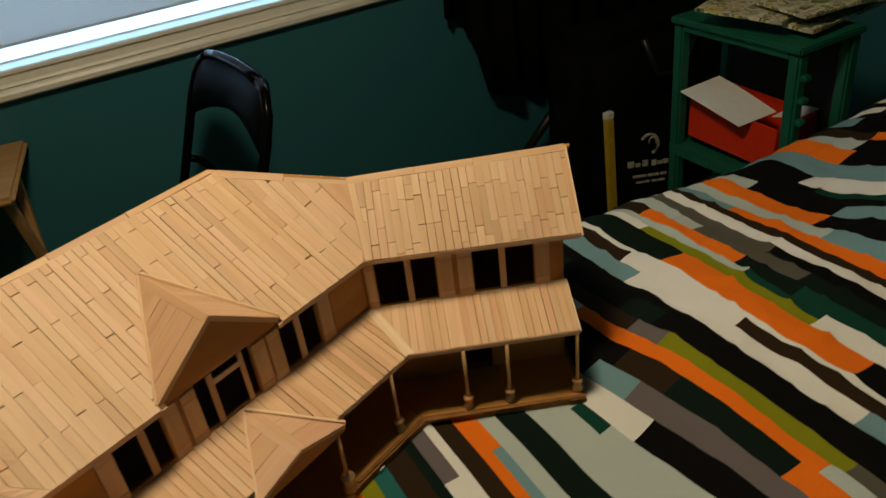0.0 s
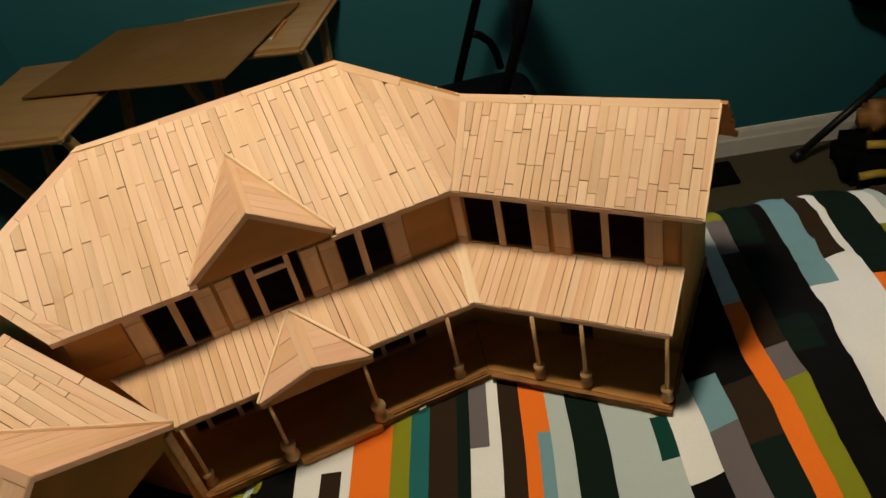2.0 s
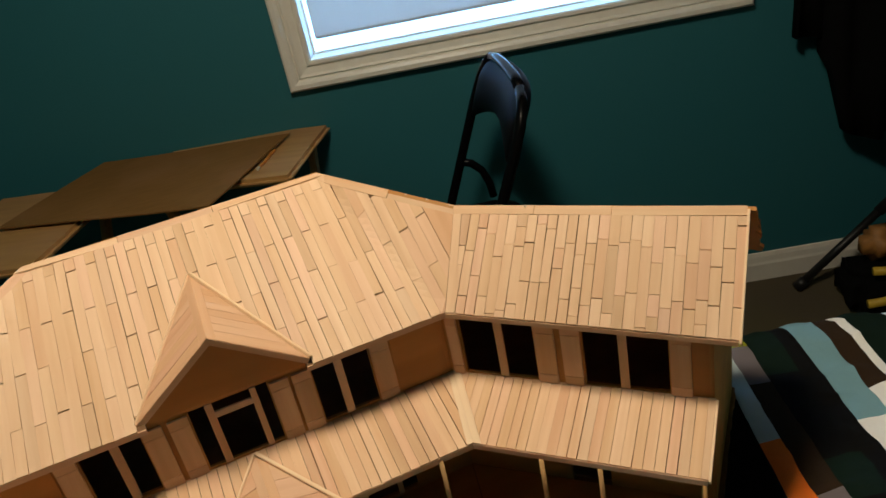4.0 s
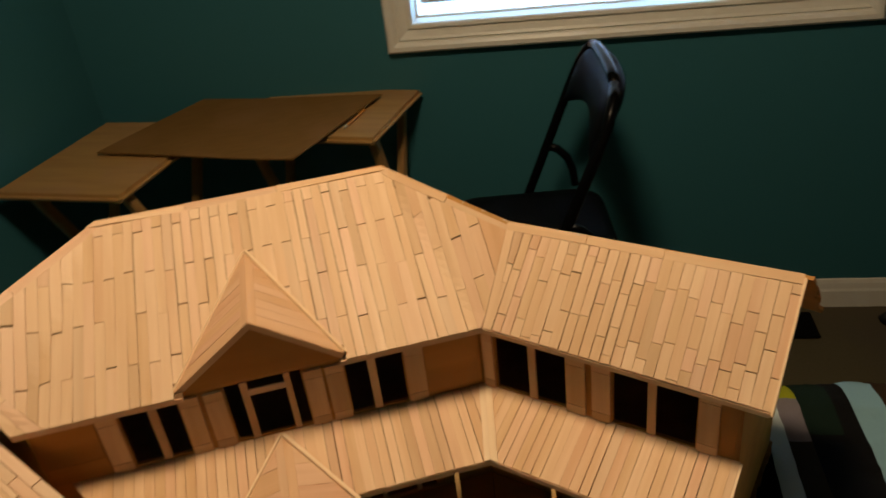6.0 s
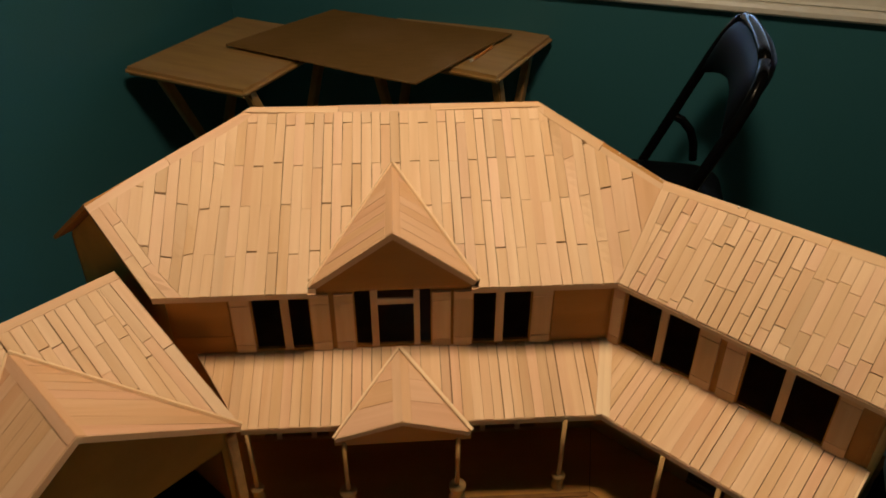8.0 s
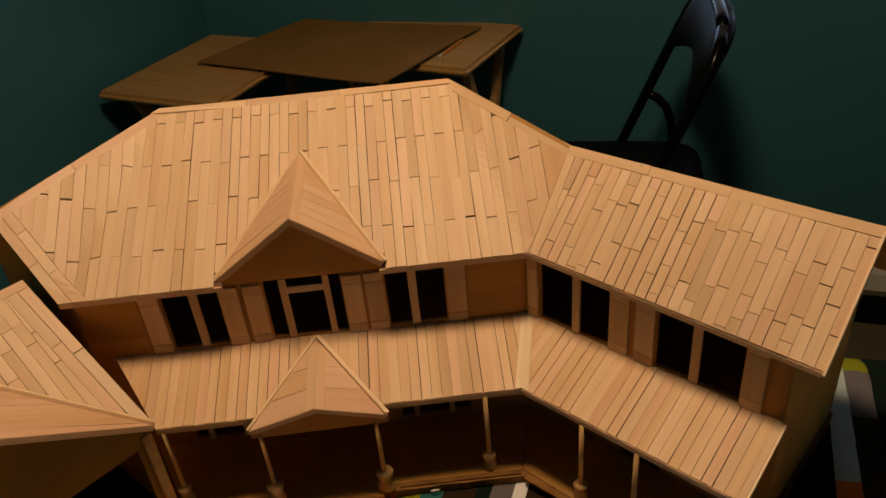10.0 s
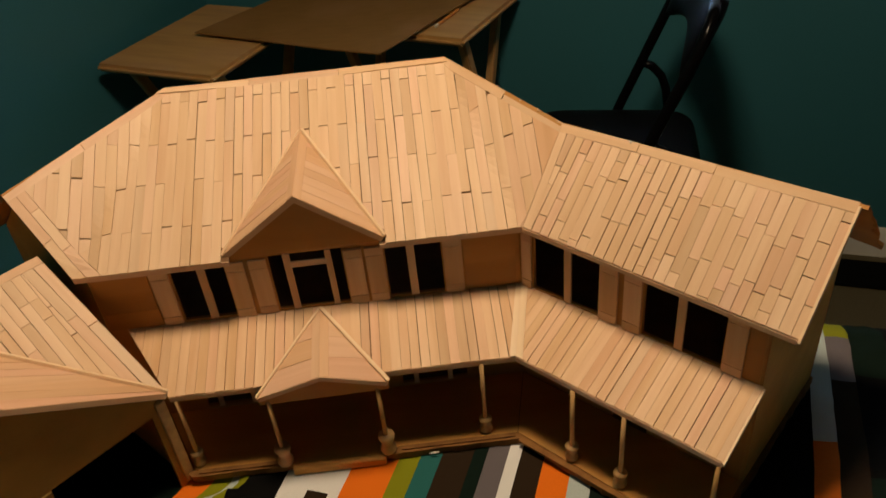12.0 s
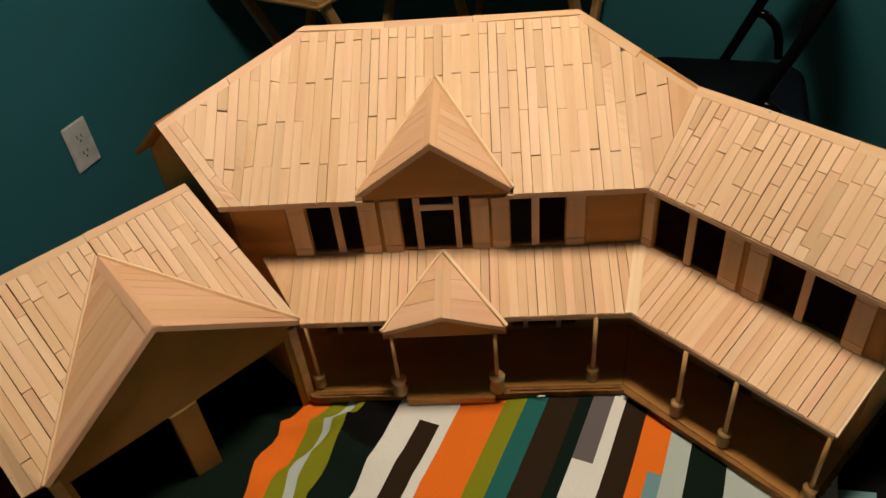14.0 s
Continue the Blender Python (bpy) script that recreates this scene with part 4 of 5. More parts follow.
def casing(name, side):
    """One mitred length of moulded casing with three stepped ridges."""
    prof = [(0.0, 0.0), (0.0, 0.010), (0.004, 0.014), (0.012, 0.015), (0.0155, 0.012), (0.0165, 0.008), (0.022, 0.009), (0.036, 0.013), (0.0435, 0.018), (0.046, 0.013), (0.0475, 0.013), (0.052, 0.022), (0.060, 0.027), (0.072, 0.027), (0.078, 0.021), (0.078, 0.0)]
    bm = bmesh.new()
    rings = []
    for off, dep in prof:
        a = {"left": ((s0 - off, z0 - off), (s0 - off, z1 + off)), "right": ((s1 + off, z0 - off), (s1 + off, z1 + off)),
             "bottom": ((s0 - off, z0 - off), (s1 + off, z0 - off)), "top": ((s0 - off, z1 + off), (s1 + off, z1 + off))}[side]
        rings.append([bm.verts.new((p[0], WALL_Q - 0.0005 - dep, p[1])) for p in a])
    for a, b in zip(rings, rings[1:]):
        bm.faces.new((a[0], a[1], b[1], b[0]))
    bmesh.ops.recalc_face_normals(bm, faces=bm.faces)
    return part(name, bm, M_TRIM, window, m=RM)


for side in ("left", "right", "bottom", "top"):
    casing("casing", side)
for a, b in (((s0 - 0.001, WALL_Q - 0.002, z0 - 0.012), (s1 + 0.001, WALL_Q + 0.065, z0)), ((s0 - 0.001, WALL_Q - 0.002, z1), (s1 + 0.001, WALL_Q + 0.065, z1 + 0.012)),
             ((s0 - 0.012, WALL_Q - 0.002, z0), (s0, WALL_Q + 0.065, z1)), ((s1, WALL_Q - 0.002, z0), (s1 + 0.012, WALL_Q + 0.065, z1))):
    part("jamb", boxes((a, b)), M_TRIM, window, m=RM)
for a, b in (((s0, WALL_Q + 0.050, z0), (s1, WALL_Q + 0.062, z0 + 0.005)), ((s0, WALL_Q + 0.050, z0), (s0 + 0.006, WALL_Q + 0.062, z1)), ((s1 - 0.006, WALL_Q + 0.050, z0), (s1, WALL_Q + 0.062, z1)), ((s0, WALL_Q + 0.050, z1 - 0.022), (s1, WALL_Q + 0.062, z1))):
    part("sash", boxes((a, b), bevel=0.002), M_TRIM, window, m=RM)
pane = part("pane", boxes(((s0 + 0.003, WALL_Q + 0.054, z0 + 0.002), (s1 - 0.003, WALL_Q + 0.058, z1 - 0.01))), M_GLASS, window, m=RM)
pane.visible_shadow = False
blind = thing("roller_blind", "pale grey cloth roller blind lowered in the window", "blind")
part("cloth", boxes(((s0 + 0.022, WALL_Q + 0.014, z0 + 0.052), (s1 - 0.022, WALL_Q + 0.0155, z1 - 0.02))), M_BLIND, blind, m=RM)
part("hem_bar", boxes(((s0 + 0.023, WALL_Q + 0.011, z0 + 0.047), (s1 - 0.023, WALL_Q + 0.0185, z0 + 0.055)), bevel=0.002), M_BLIND, blind, m=RM)
tagged(part("backdrop", boxes(((s0 - 0.6, WALL_Q + 0.7, z0 - 0.8), (s1 + 0.6, WALL_Q + 0.72, z1 + 0.5))), M_SKY, m=RM), "bright bluish daylight outside the window", "backdrop", kind="structure")


def baseboard(a0, a1, along_d=True):
    prof = [(0.0, 0.0), (0.013, 0.0), (0.013, 0.058), (0.010, 0.066), (0.008, 0.084), (0.004, 0.096), (0.0, 0.098)]
    bm = bmesh.new()
    rings = []
    for end in (a0, a1):
        rings.append([bm.verts.new((end, WALL_Q - 0.0005 - d, FLOOR_Z + z) if along_d else (WALL_S + 0.0005 + d, end, FLOOR_Z + z)) for d, z in prof])
    for i in range(len(prof) - 1):
        bm.faces.new((rings[0][i], rings[0][i + 1], rings[1][i + 1], rings[1][i]))
    bmesh.ops.recalc_face_normals(bm, faces=bm.faces)
    tagged(part("baseboard", bm, M_TRIM, m=RM), "white painted moulded baseboard", "baseboard", kind="structure")


baseboard(WALL_S, RIGHT_S)
baseboard(NEAR_Q, WALL_Q - 0.014, False)

# ---------------------------------------------------------------- socket on the side wall
M_PLASTIC = material("white plastic", (0.74, 0.73, 0.70), 0.3, scale=20, bump=0.0)
M_BLACK = material("black plastic", (0.012, 0.012, 0.013), 0.45, scale=80, bump=0.05)
outlet = thing("wall_outlet", "white double wall socket plate on the teal wall", "socket")
OQ, OZ = 0.312, -0.243
part("plate", boxes(((WALL_S + 0.0005, OQ - 0.036, OZ - 0.059), (WALL_S + 0.007, OQ + 0.036, OZ + 0.059)), bevel=0.003), M_PLASTIC, outlet, m=RM)
for k in (-1, 1):
    zc = OZ + k * 0.0205
    face = part("socket", boxes(((WALL_S + 0.006, OQ - 0.017, zc - 0.0145), (WALL_S + 0.0085, OQ + 0.017, zc + 0.0145)), bevel=0.001), M_PLASTIC, outlet, m=RM)
    for dq, h in ((-0.0065, 0.0045), (0.0065, 0.0038)):
        part("slot", boxes(((WALL_S + 0.0083, OQ + dq - 0.0013, zc - h + 0.003), (WALL_S + 0.0088, OQ + dq + 0.0013, zc + h + 0.003))), M_BLACK, face)
    part("slot", boxes(((WALL_S + 0.0083, OQ - 0.0022, zc - 0.0105), (WALL_S + 0.0088, OQ + 0.0022, zc - 0.006))), M_BLACK, face)

# ---------------------------------------------------------------- two tray tables bridged by a sheet of cardboard
M_TRAY = material("varnished tray wood", (0.52, 0.295, 0.105), 0.4, color2=(0.41, 0.22, 0.072), scale=24, stretch=(0.2, 1.5, 1), bump=0.05, wear=(0.48, 0.26, 0.12), wear_scale=7)
M_CARD = material("brown cardboard", (0.25, 0.130, 0.038), 0.85, color2=(0.21, 0.106, 0.030), scale=160, stretch=(0.1, 1, 1), bump=0.1, spec=0.15, wear=(0.28, 0.145, 0.057), wear_scale=5)
TZ = -0.067


def tray_table(label, s, q, turn, w, d):
    """Folding tray table: rounded top on two crossed pairs of legs with rails."""
    m = RM @ Matrix.Translation((s, q, 0)) @ Matrix.Rotation(radians(turn), 4, "Z")
    t = thing("tray_table", label, "table", group="tray tables", m=m)
    part("tabletop", boxes(((0, 0, TZ - 0.022), (w, d, TZ)), bevel=0.009), M_TRAY, t)
    h = TZ - 0.022 - FLOOR_Z
    for x in (0.05, w - 0.05):
        for a, b, dx in ((0.05, d - 0.05, 0), (d - 0.05, 0.05, 0.022)):
            bm = bmesh.new()
            box(bm, (-0.011, -0.014, 0), (0.011, 0.014, math.hypot(h, b - a)), 0.003)
            lm = Matrix.Translation((x + dx, a, FLOOR_Z)) @ Matrix.Rotation(-math.atan2(b - a, h), 4, "X")
            part("leg", bm, M_TRAY, t, m=lm)
    for y in (0.05, d - 0.05):
        part("rail", boxes(((0.06, y - 0.009, FLOOR_Z + 0.10), (w - 0.05, y + 0.009, FLOOR_Z + 0.128)), bevel=0.003), M_TRAY, t)
    return t


tray_table("pale brown wooden folding tray table beside the wall", -1.067, 0.835, -7.4, 0.379, 0.47)
tray_table("pale brown wooden folding tray table below the window", -0.602, 1.147, -10.7, 0.472, 0.366)
card = [room(-0.887, 1.039), room(-0.311, 0.932), room(-0.178, 1.361), room(-0.745, 1.422)]
bm = bmesh.new()
grid = [[None] * 13 for _ in range(13)]
for i in range(13):
    for j in range(13):
        a, b = i / 12, j / 12
        p = card[0].lerp(card[1], a).lerp(card[3].lerp(card[2], a), b)
        sag = 0.006 * noise.noise(p * 3.0) + 0.006 * (a - 0.5) ** 2 + 0.0035
        grid[i][j] = bm.verts.new((p.x, p.y, TZ + 0.003 + max(0.0, sag)))
for i in range(12):
    for j in range(12):
        bm.faces.new((grid[i][j], grid[i + 1][j], grid[i + 1][j + 1], grid[i][j + 1]))
ext = bmesh.ops.extrude_face_region(bm, geom=bm.faces[:])["geom"]
bmesh.ops.translate(bm, vec=(0, 0, 0.004), verts=[v for v in ext if isinstance(v, bmesh.types.BMVert)])
bmesh.ops.recalc_face_normals(bm, faces=bm.faces)
tagged(part("cardboard_sheet", bm, M_CARD), "large brown cardboard sheet laid across the tray tables", "cardboard")
M_PENCIL = material("orange pencil paint", (0.72, 0.27, 0.05), 0.4, bump=0.0)
M_TIP = material("pale pencil end", (0.70, 0.62, 0.50), 0.5, bump=0.0)
pencil = thing("pencil", "orange pencil lying on the tray table", "pencil", m=frame_at((0.1915, 1.1452, TZ + 0.0045), Vector((0.0677, 0.1087, 0))))
part("shaft", tube(bmesh.new(), [(0.012, 0, 0), (0.128, 0, 0)], 0.0042, 6), M_PENCIL, pencil)
part("end", tube(bmesh.new(), [(0, 0, 0), (0.012, 0, 0)], 0.0042, 8), M_TIP, pencil)

# ---------------------------------------------------------------- folding chair
M_VINYL = material("black vinyl", (0.0025, 0.0025, 0.0035), 0.5, scale=220, bump=0.06, spec=0.07)
M_TUBE = material("black enamelled steel", (0.003, 0.003, 0.0035), 0.2, scale=50, bump=0.0, spec=0.12)
PIV = Vector((0.34, 1.2, 0))
chair = thing("folding_chair", "black padded folding chair with a steel frame near the wall", "chair", m=RM @ Matrix.Translation(PIV + Vector((0.013, 0, -0.006))) @ Matrix.Rotation(radians(7), 4, "Z") @ Matrix.Translation(-PIV))
CQ0, CQ1 = 0.765, 1.205


def upr(z):
    return 0.385 + (z - 0.12) * 0.405


for q in (CQ0, CQ1):
    part("front_leg", tube(bmesh.new(), [(upr(FLOOR_Z), q, FLOOR_Z + 0.012), (upr(-0.4), q, -0.4), (upr(0.0), q, 0.0), (upr(0.06), q + (0.012 if q < 1 else -0.012), 0.06), (upr(0.098), q + (0.038 if q < 1 else -0.038), 0.098), (upr(0.118), q + (0.075 if q < 1 else -0.075), 0.118)], 0.0125, 12), M_TUBE, chair, smooth=True)
    part("rear_leg", tube(bmesh.new(), [(0.40, q + (0.03 if q < 1 else -0.03), FLOOR_Z + 0.012), (0.10, q + (0.03 if q < 1 else -0.03), -0.322)], 0.0115, 12), M_TUBE, chair, smooth=True)
    part("brace", tube(bmesh.new(), [(upr(-0.160), q, -0.160), (upr(-0.160) + 0.028, q, -0.172), (upr(-0.160) + 0.052, q, -0.198), (upr(-0.160) + 0.066, q, -0.235), (upr(-0.160) + 0.072, q, -0.280)], 0.011, 10), M_TUBE, chair, smooth=True)
    part("foot", lathe([(0.017, 0), (0.018, 0.02), (0.014, 0.035)], 12), M_BLACK, chair, m=Matrix.Translation((upr(FLOOR_Z), q, FLOOR_Z)))
part("top_rail", tube(bmesh.new(), [(upr(0.118), CQ0 + 0.075, 0.118), (upr(0.126), CQ0 + 0.13, 0.126), (upr(0.129), (CQ0 + CQ1) / 2, 0.129), (upr(0.126), CQ1 - 0.13, 0.126), (upr(0.118), CQ1 - 0.075, 0.118)], 0.0125, 12), M_TUBE, chair, smooth=True)
bm = bmesh.new()
gx, gz = 14, 10
for side in (0, 1):
    vs = []
    for i in range(gx + 1):
        col = []
        a = i / gx
        q = CQ0 + 0.004 + (CQ1 - CQ0 - 0.008) * a
        e = abs(2 * a - 1)
        top = 0.128 - 0.075 * max(0.0, (e - 0.62) / 0.38) ** 2
        low = -0.045 + 0.055 * (1 - e ** 2)
        for j in range(gz + 1):
            b = j / gz
            z = low + (top - low) * b
            puff = 0.020 * (1 - (2 * b - 1) ** 4) * (1 - e ** 6) + 0.002
            bow = 0.022 * (1 - (2 * a - 1) ** 2)
            col.append(bm.verts.new((upr(z) + bow + (puff if side else -puff * 1.3), q, z)))
        vs.append(col)
    for i in range(gx):
        for j in range(gz):
            fc = (vs[i][j], vs[i + 1][j], vs[i + 1][j + 1], vs[i][j + 1])
            bm.faces.new(fc if side else fc[::-1])
bmesh.ops.remove_doubles(bm, verts=bm.verts, dist=0.0055)
part("backrest", bm, M_VINYL, chair, "curved black padded backrest", smooth=True)
bm = bmesh.new()
rings = []
for z, inset in ((-0.312, 0.014), (-0.306, 0.004), (-0.292, 0.0), (-0.280, 0.006), (-0.273, 0.022), (-0.268, 0.06)):
    ring, rad = [], 0.075
    x_a, x_b, q_a, q_b = inset, 0.405 - inset, CQ0 + 0.02 + inset, CQ1 - 0.02 - inset
    for cx, cq, a0 in ((x_b - rad, q_b - rad, 0), (x_a + rad, q_b - rad, 90), (x_a + rad, q_a + rad, 180), (x_b - rad, q_a + rad, 270)):
        ring += [bm.verts.new((cx + rad * math.cos(radians(a0 + 15 * k)), cq + rad * math.sin(radians(a0 + 15 * k)), z)) for k in range(7)]
    rings.append(ring)
for lo, hi in zip(rings, rings[1:]):
    for k in range(len(lo)):
        bm.faces.new((lo[k], lo[(k + 1) % len(lo)], hi[(k + 1) % len(lo)], hi[k]))
bm.faces.new(rings[0][::-1])
bm.faces.new(rings[-1])
part("seat", bm, M_VINYL, chair, "black padded seat", smooth=True)
part("seat_bar", tube(bmesh.new(), [(0.08, CQ0, -0.322), (0.08, CQ1, -0.322)], 0.011, 10), M_TUBE, chair, smooth=True)

# ---------------------------------------------------------------- green nightstand with a red box, papers on top
M_GREEN = material("green painted wood", (0.006, 0.112, 0.063), 0.45, color2=(0.005, 0.092, 0.052), scale=40, stretch=(1, 1, 0.2), bump=0.08, wear=(0.007, 0.125, 0.072), wear_scale=12)
M_RED = material("red card box", (0.76, 0.038, 0.007), 0.6, color2=(0.68, 0.032, 0.006), scale=40, bump=0.05, wear=(0.70, 0.034, 0.008), wear_scale=9, spec=0.2)
M_DARK_FILL = material("near black fill", (0.012, 0.014, 0.012), 0.9, scale=60, bump=0.1)
M_PAPER = material("white paper", (0.76, 0.74, 0.70), 0.8, color2=(0.72, 0.70, 0.66), scale=60, bump=0.03)
stand = thing("nightstand", "green painted open wooden nightstand leaning slightly beside the bed", "nightstand")
NS0, NS1, NQ0, NQ1, NT, NB = 1.50, 1.715, 0.235, 0.630, 0.075, -0.285
LEAN = RM @ Matrix(((1, 0, 0, 0), (0, 1, 0.06, -0.06 * NT), (0, 0, 1, 0), (0, 0, 0, 1)))      # it leans a little towards the bed
for s in (NS0, NS1 - 0.034):
    for q in (NQ0, NQ1 - 0.034):
        part("post", boxes(((s, q, FLOOR_Z), (s + 0.034, q + 0.034, NT - 0.018)), bevel=0.006), M_GREEN, stand, m=LEAN)
part("top", boxes(((NS0 - 0.006, NQ0 - 0.006, NT - 0.018), (NS1 + 0.006, NQ1 + 0.006, NT)), bevel=0.004), M_GREEN, stand, m=LEAN)
part("shelf", boxes(((NS0 - 0.004, NQ0 + 0.004, NB - 0.03), (NS1 - 0.004, NQ1 - 0.004, NB)), bevel=0.003), M_GREEN, stand, m=LEAN)
part("apron", boxes(((NS0 + 0.004, NQ0 + 0.034, NT - 0.036), (NS0 + 0.022, NQ1 - 0.034, NT - 0.018)), bevel=0.002), M_GREEN, stand, m=LEAN)
for k in range(5):
    z = NB + 0.06 + 0.055 * k
    part("side_rung", boxes(((NS0 + 0.006, NQ0 - 0.016, z), (NS0 + 0.030, NQ0 + 0.004, z + 0.014)), bevel=0.003), M_GREEN, stand, m=LEAN)
# Added sheet, nearly black, standing in for the dark inside the open stand.
part("back_panel", boxes(((NS1 - 0.020, NQ0 + 0.034, NB), (NS1 - 0.010, NQ1 - 0.034, NT - 0.024))), M_DARK_FILL, stand, m=LEAN)
red = thing("red_box", "bright red card box on the nightstand shelf", "box")
ww = 0.004
x0_, x1_, y0_, y1_, zb, zt_ = NS0 + 0.028, NS0 + 0.178, 0.286, 0.574, NB, NB + 0.115
part("bottom", boxes(((x0_ + ww, y0_ + ww, zb), (x1_ - ww, y1_ - ww, zb + ww))), M_RED, red, m=RM)
for a, b in (((x0_, y0_, zb), (x0_ + ww, y1_, zt_)), ((x1_ - ww, y0_, zb), (x1_, y1_, zt_)), ((x0_ + ww, y0_, zb), (x1_ - ww, y0_ + ww, zt_)), ((x0_ + ww, y1_ - ww, zb), (x1_ - ww, y1_, zt_))):
    part("side_panel", boxes((a, b), bevel=0.001), M_RED, red, m=RM)


def loose_sheet(c4, label, wave=0.003):
    """A thin sheet of paper between four corners, slightly bowed."""
    sheet = bmesh.new()
    g = [[sheet.verts.new(c4[0].lerp(c4[1], i / 6).lerp(c4[3].lerp(c4[2], i / 6), j / 4) + Z * (wave * math.sin(3 * i / 6) * (j / 4) + 0.003)) for j in range(5)] for i in range(7)]
    for i in range(6):
        for j in range(4):
            sheet.faces.new((g[i][j], g[i + 1][j], g[i + 1][j + 1], g[i][j + 1]))
    ext = bmesh.ops.extrude_face_region(sheet, geom=sheet.faces[:])["geom"]
    bmesh.ops.translate(sheet, vec=(0, 0, 0.0015), verts=[v for v in ext if isinstance(v, bmesh.types.BMVert)])
    bmesh.ops.recalc_face_normals(sheet, faces=sheet.faces)
    tagged(part("paper_sheet", sheet, M_PAPER, m=RM), label, "paper")


loose_sheet([Vector((1.49, 0.576, -0.148)), Vector((1.485, 0.366, -0.178)), Vector((1.60, 0.350, -0.168)), Vector((1.60, 0.545, -0.126))], "white paper lying askew on the red box")
loose_sheet([Vector((1.575, 0.344, -0.172)), Vector((1.618, 0.292, -0.170)), Vector((1.690, 0.292, -0.170)), Vector((1.655, 0.350, -0.172))], "small curled paper across the end of the red box", 0.006)

M_MAG = bpy.data.materials.new("printed magazine page")
M_MAG.use_nodes = True
nt = M_MAG.node_tree
vor, rampn, crd = nt.nodes.new("ShaderNodeTexVoronoi"), nt.nodes.new("ShaderNodeValToRGB"), nt.nodes.new("ShaderNodeTexCoord")
vor.inputs["Scale"].default_value = 55
nse = nt.nodes.new("ShaderNodeTexNoise")
nse.inputs["Scale"].default_value = 22
nt.links.new(crd.outputs["Object"], nse.inputs["Vector"])
nt.links.new(nse.outputs["Color"], vor.inputs["Vector"])
vor.inputs["Scale"].default_value = 9
for pos, col in ((0.0, (0.03, 0.03, 0.03)), (0.22, (0.34, 0.30, 0.16)), (0.40, (0.68, 0.62, 0.52)), (0.55, (0.12, 0.22, 0.08)), (0.68, (0.70, 0.34, 0.08)), (0.80, (0.62, 0.56, 0.12)), (0.92, (0.78, 0.75, 0.70))):
    e = rampn.color_ramp.elements.new(pos)
    e.color = (*col, 1)
sep = nt.nodes.new("ShaderNodeSeparateColor")
nt.links.new(vor.outputs["Color"], sep.inputs[0])
nt.links.new(sep.outputs[0], rampn.inputs["Fac"])
nt.links.new(rampn.outputs["Color"], nt.nodes["Principled BSDF"].inputs["Base Color"])
nt.nodes["Principled BSDF"].inputs["Roughness"].default_value = 0.4
zt = NT + 0.0005
for k, (s, q, turn, w, d, h) in enumerate(((1.55, 0.245, 4, 0.28, 0.23, 0.007), (1.57, 0.40, -9, 0.27, 0.21, 0.006), (1.51, 0.30, 14, 0.27, 0.22, 0.006), (1.60, 0.28, -16, 0.25, 0.20, 0.006), (1.53, 0.255, -6, 0.22, 0.15, 0.005))):
    m = RM @ Matrix.Translation((s, q, zt)) @ Matrix.Rotation(radians(turn), 4, "Z")
    bm = boxes(((0, 0, 0), (w, d, h)))
    bmesh.ops.subdivide_edges(bm, edges=[e for e in bm.edges if abs(e.verts[0].co.z - e.verts[1].co.z) < 1e-6], cuts=11, use_grid_fill=True)
    for v in bm.verts:
        up = noise.noise(v.co * 16 + Vector((3 * k, 0, 0)))
        v.co += Vector((noise.noise(v.co * 30) * 0.004, noise.noise(v.co * 30 + Vector((5, 0, 0))) * 0.004, 0))
        v.co.z += 0.0 if v.co.z < 0.001 else 0.006 * max(0.0, up + 0.3)
    mg = part("magazine", bm, M_MAG, m=m)
    tagged(mg, "colourful crumpled magazine in a pile on the nightstand", "magazine", group="magazines on the nightstand")
    zt += h + 0.003

# ---------------------------------------------------------------- dark things by the far wall
M_CLOTH = material("black cloth", (0.004, 0.004, 0.0045), 0.95, scale=300, bump=0.3, spec=0.1)
coat = thing("hanging_coat", "long black cloth coat hanging against the teal wall", "coat")


def coat_part(coat, name, a0, a1, cols, lower_edge, at=1.232):
    """A folded length of cloth, thick, from the fraction a0 to a1 of the coat's width; it begins at at along the wall."""
    bm = bmesh.new()
    prev = None
    for i in range(cols + 1):
        a = a0 + (a1 - a0) * i / cols
        s = at + 0.60 * a
        low = lower_edge(a)
        fold = 0.028 * math.sin(a * 31) + 0.02 * math.sin(a * 13 + 1)
        cur = [[bm.verts.new((s + 0.015 * math.sin(7 * a + 3 * j / 8) * (1 - j / 8), 1.33 + dq + fold * (0.4 + 0.6 * (1 - j / 8)) * (1 if dq < 0.03 else 0.3), low + (1.05 - low) * j / 8)) for j in range(9)] for dq in (0.0, 0.045)]
        if prev:
            for side in (0, 1):
                for j in range(8):
                    f4 = (prev[side][j], cur[side][j], cur[side][j + 1], prev[side][j + 1])
                    bm.faces.new(f4 if side == 0 else f4[::-1])
            bm.faces.new((prev[1][0], cur[1][0], cur[0][0], prev[0][0]))
            bm.faces.new((prev[0][8], cur[0][8], cur[1][8], prev[1][8]))
        else:
            for j in range(8):
                bm.faces.new((cur[1][j], cur[0][j], cur[0][j + 1], cur[1][j + 1]))
        prev = cur
    for j in range(8):
        bm.faces.new((prev[0][j], prev[1][j], prev[1][j + 1], prev[0][j + 1]))
    return part(name, bm, M_CLOTH, coat, m=RM, smooth=True)


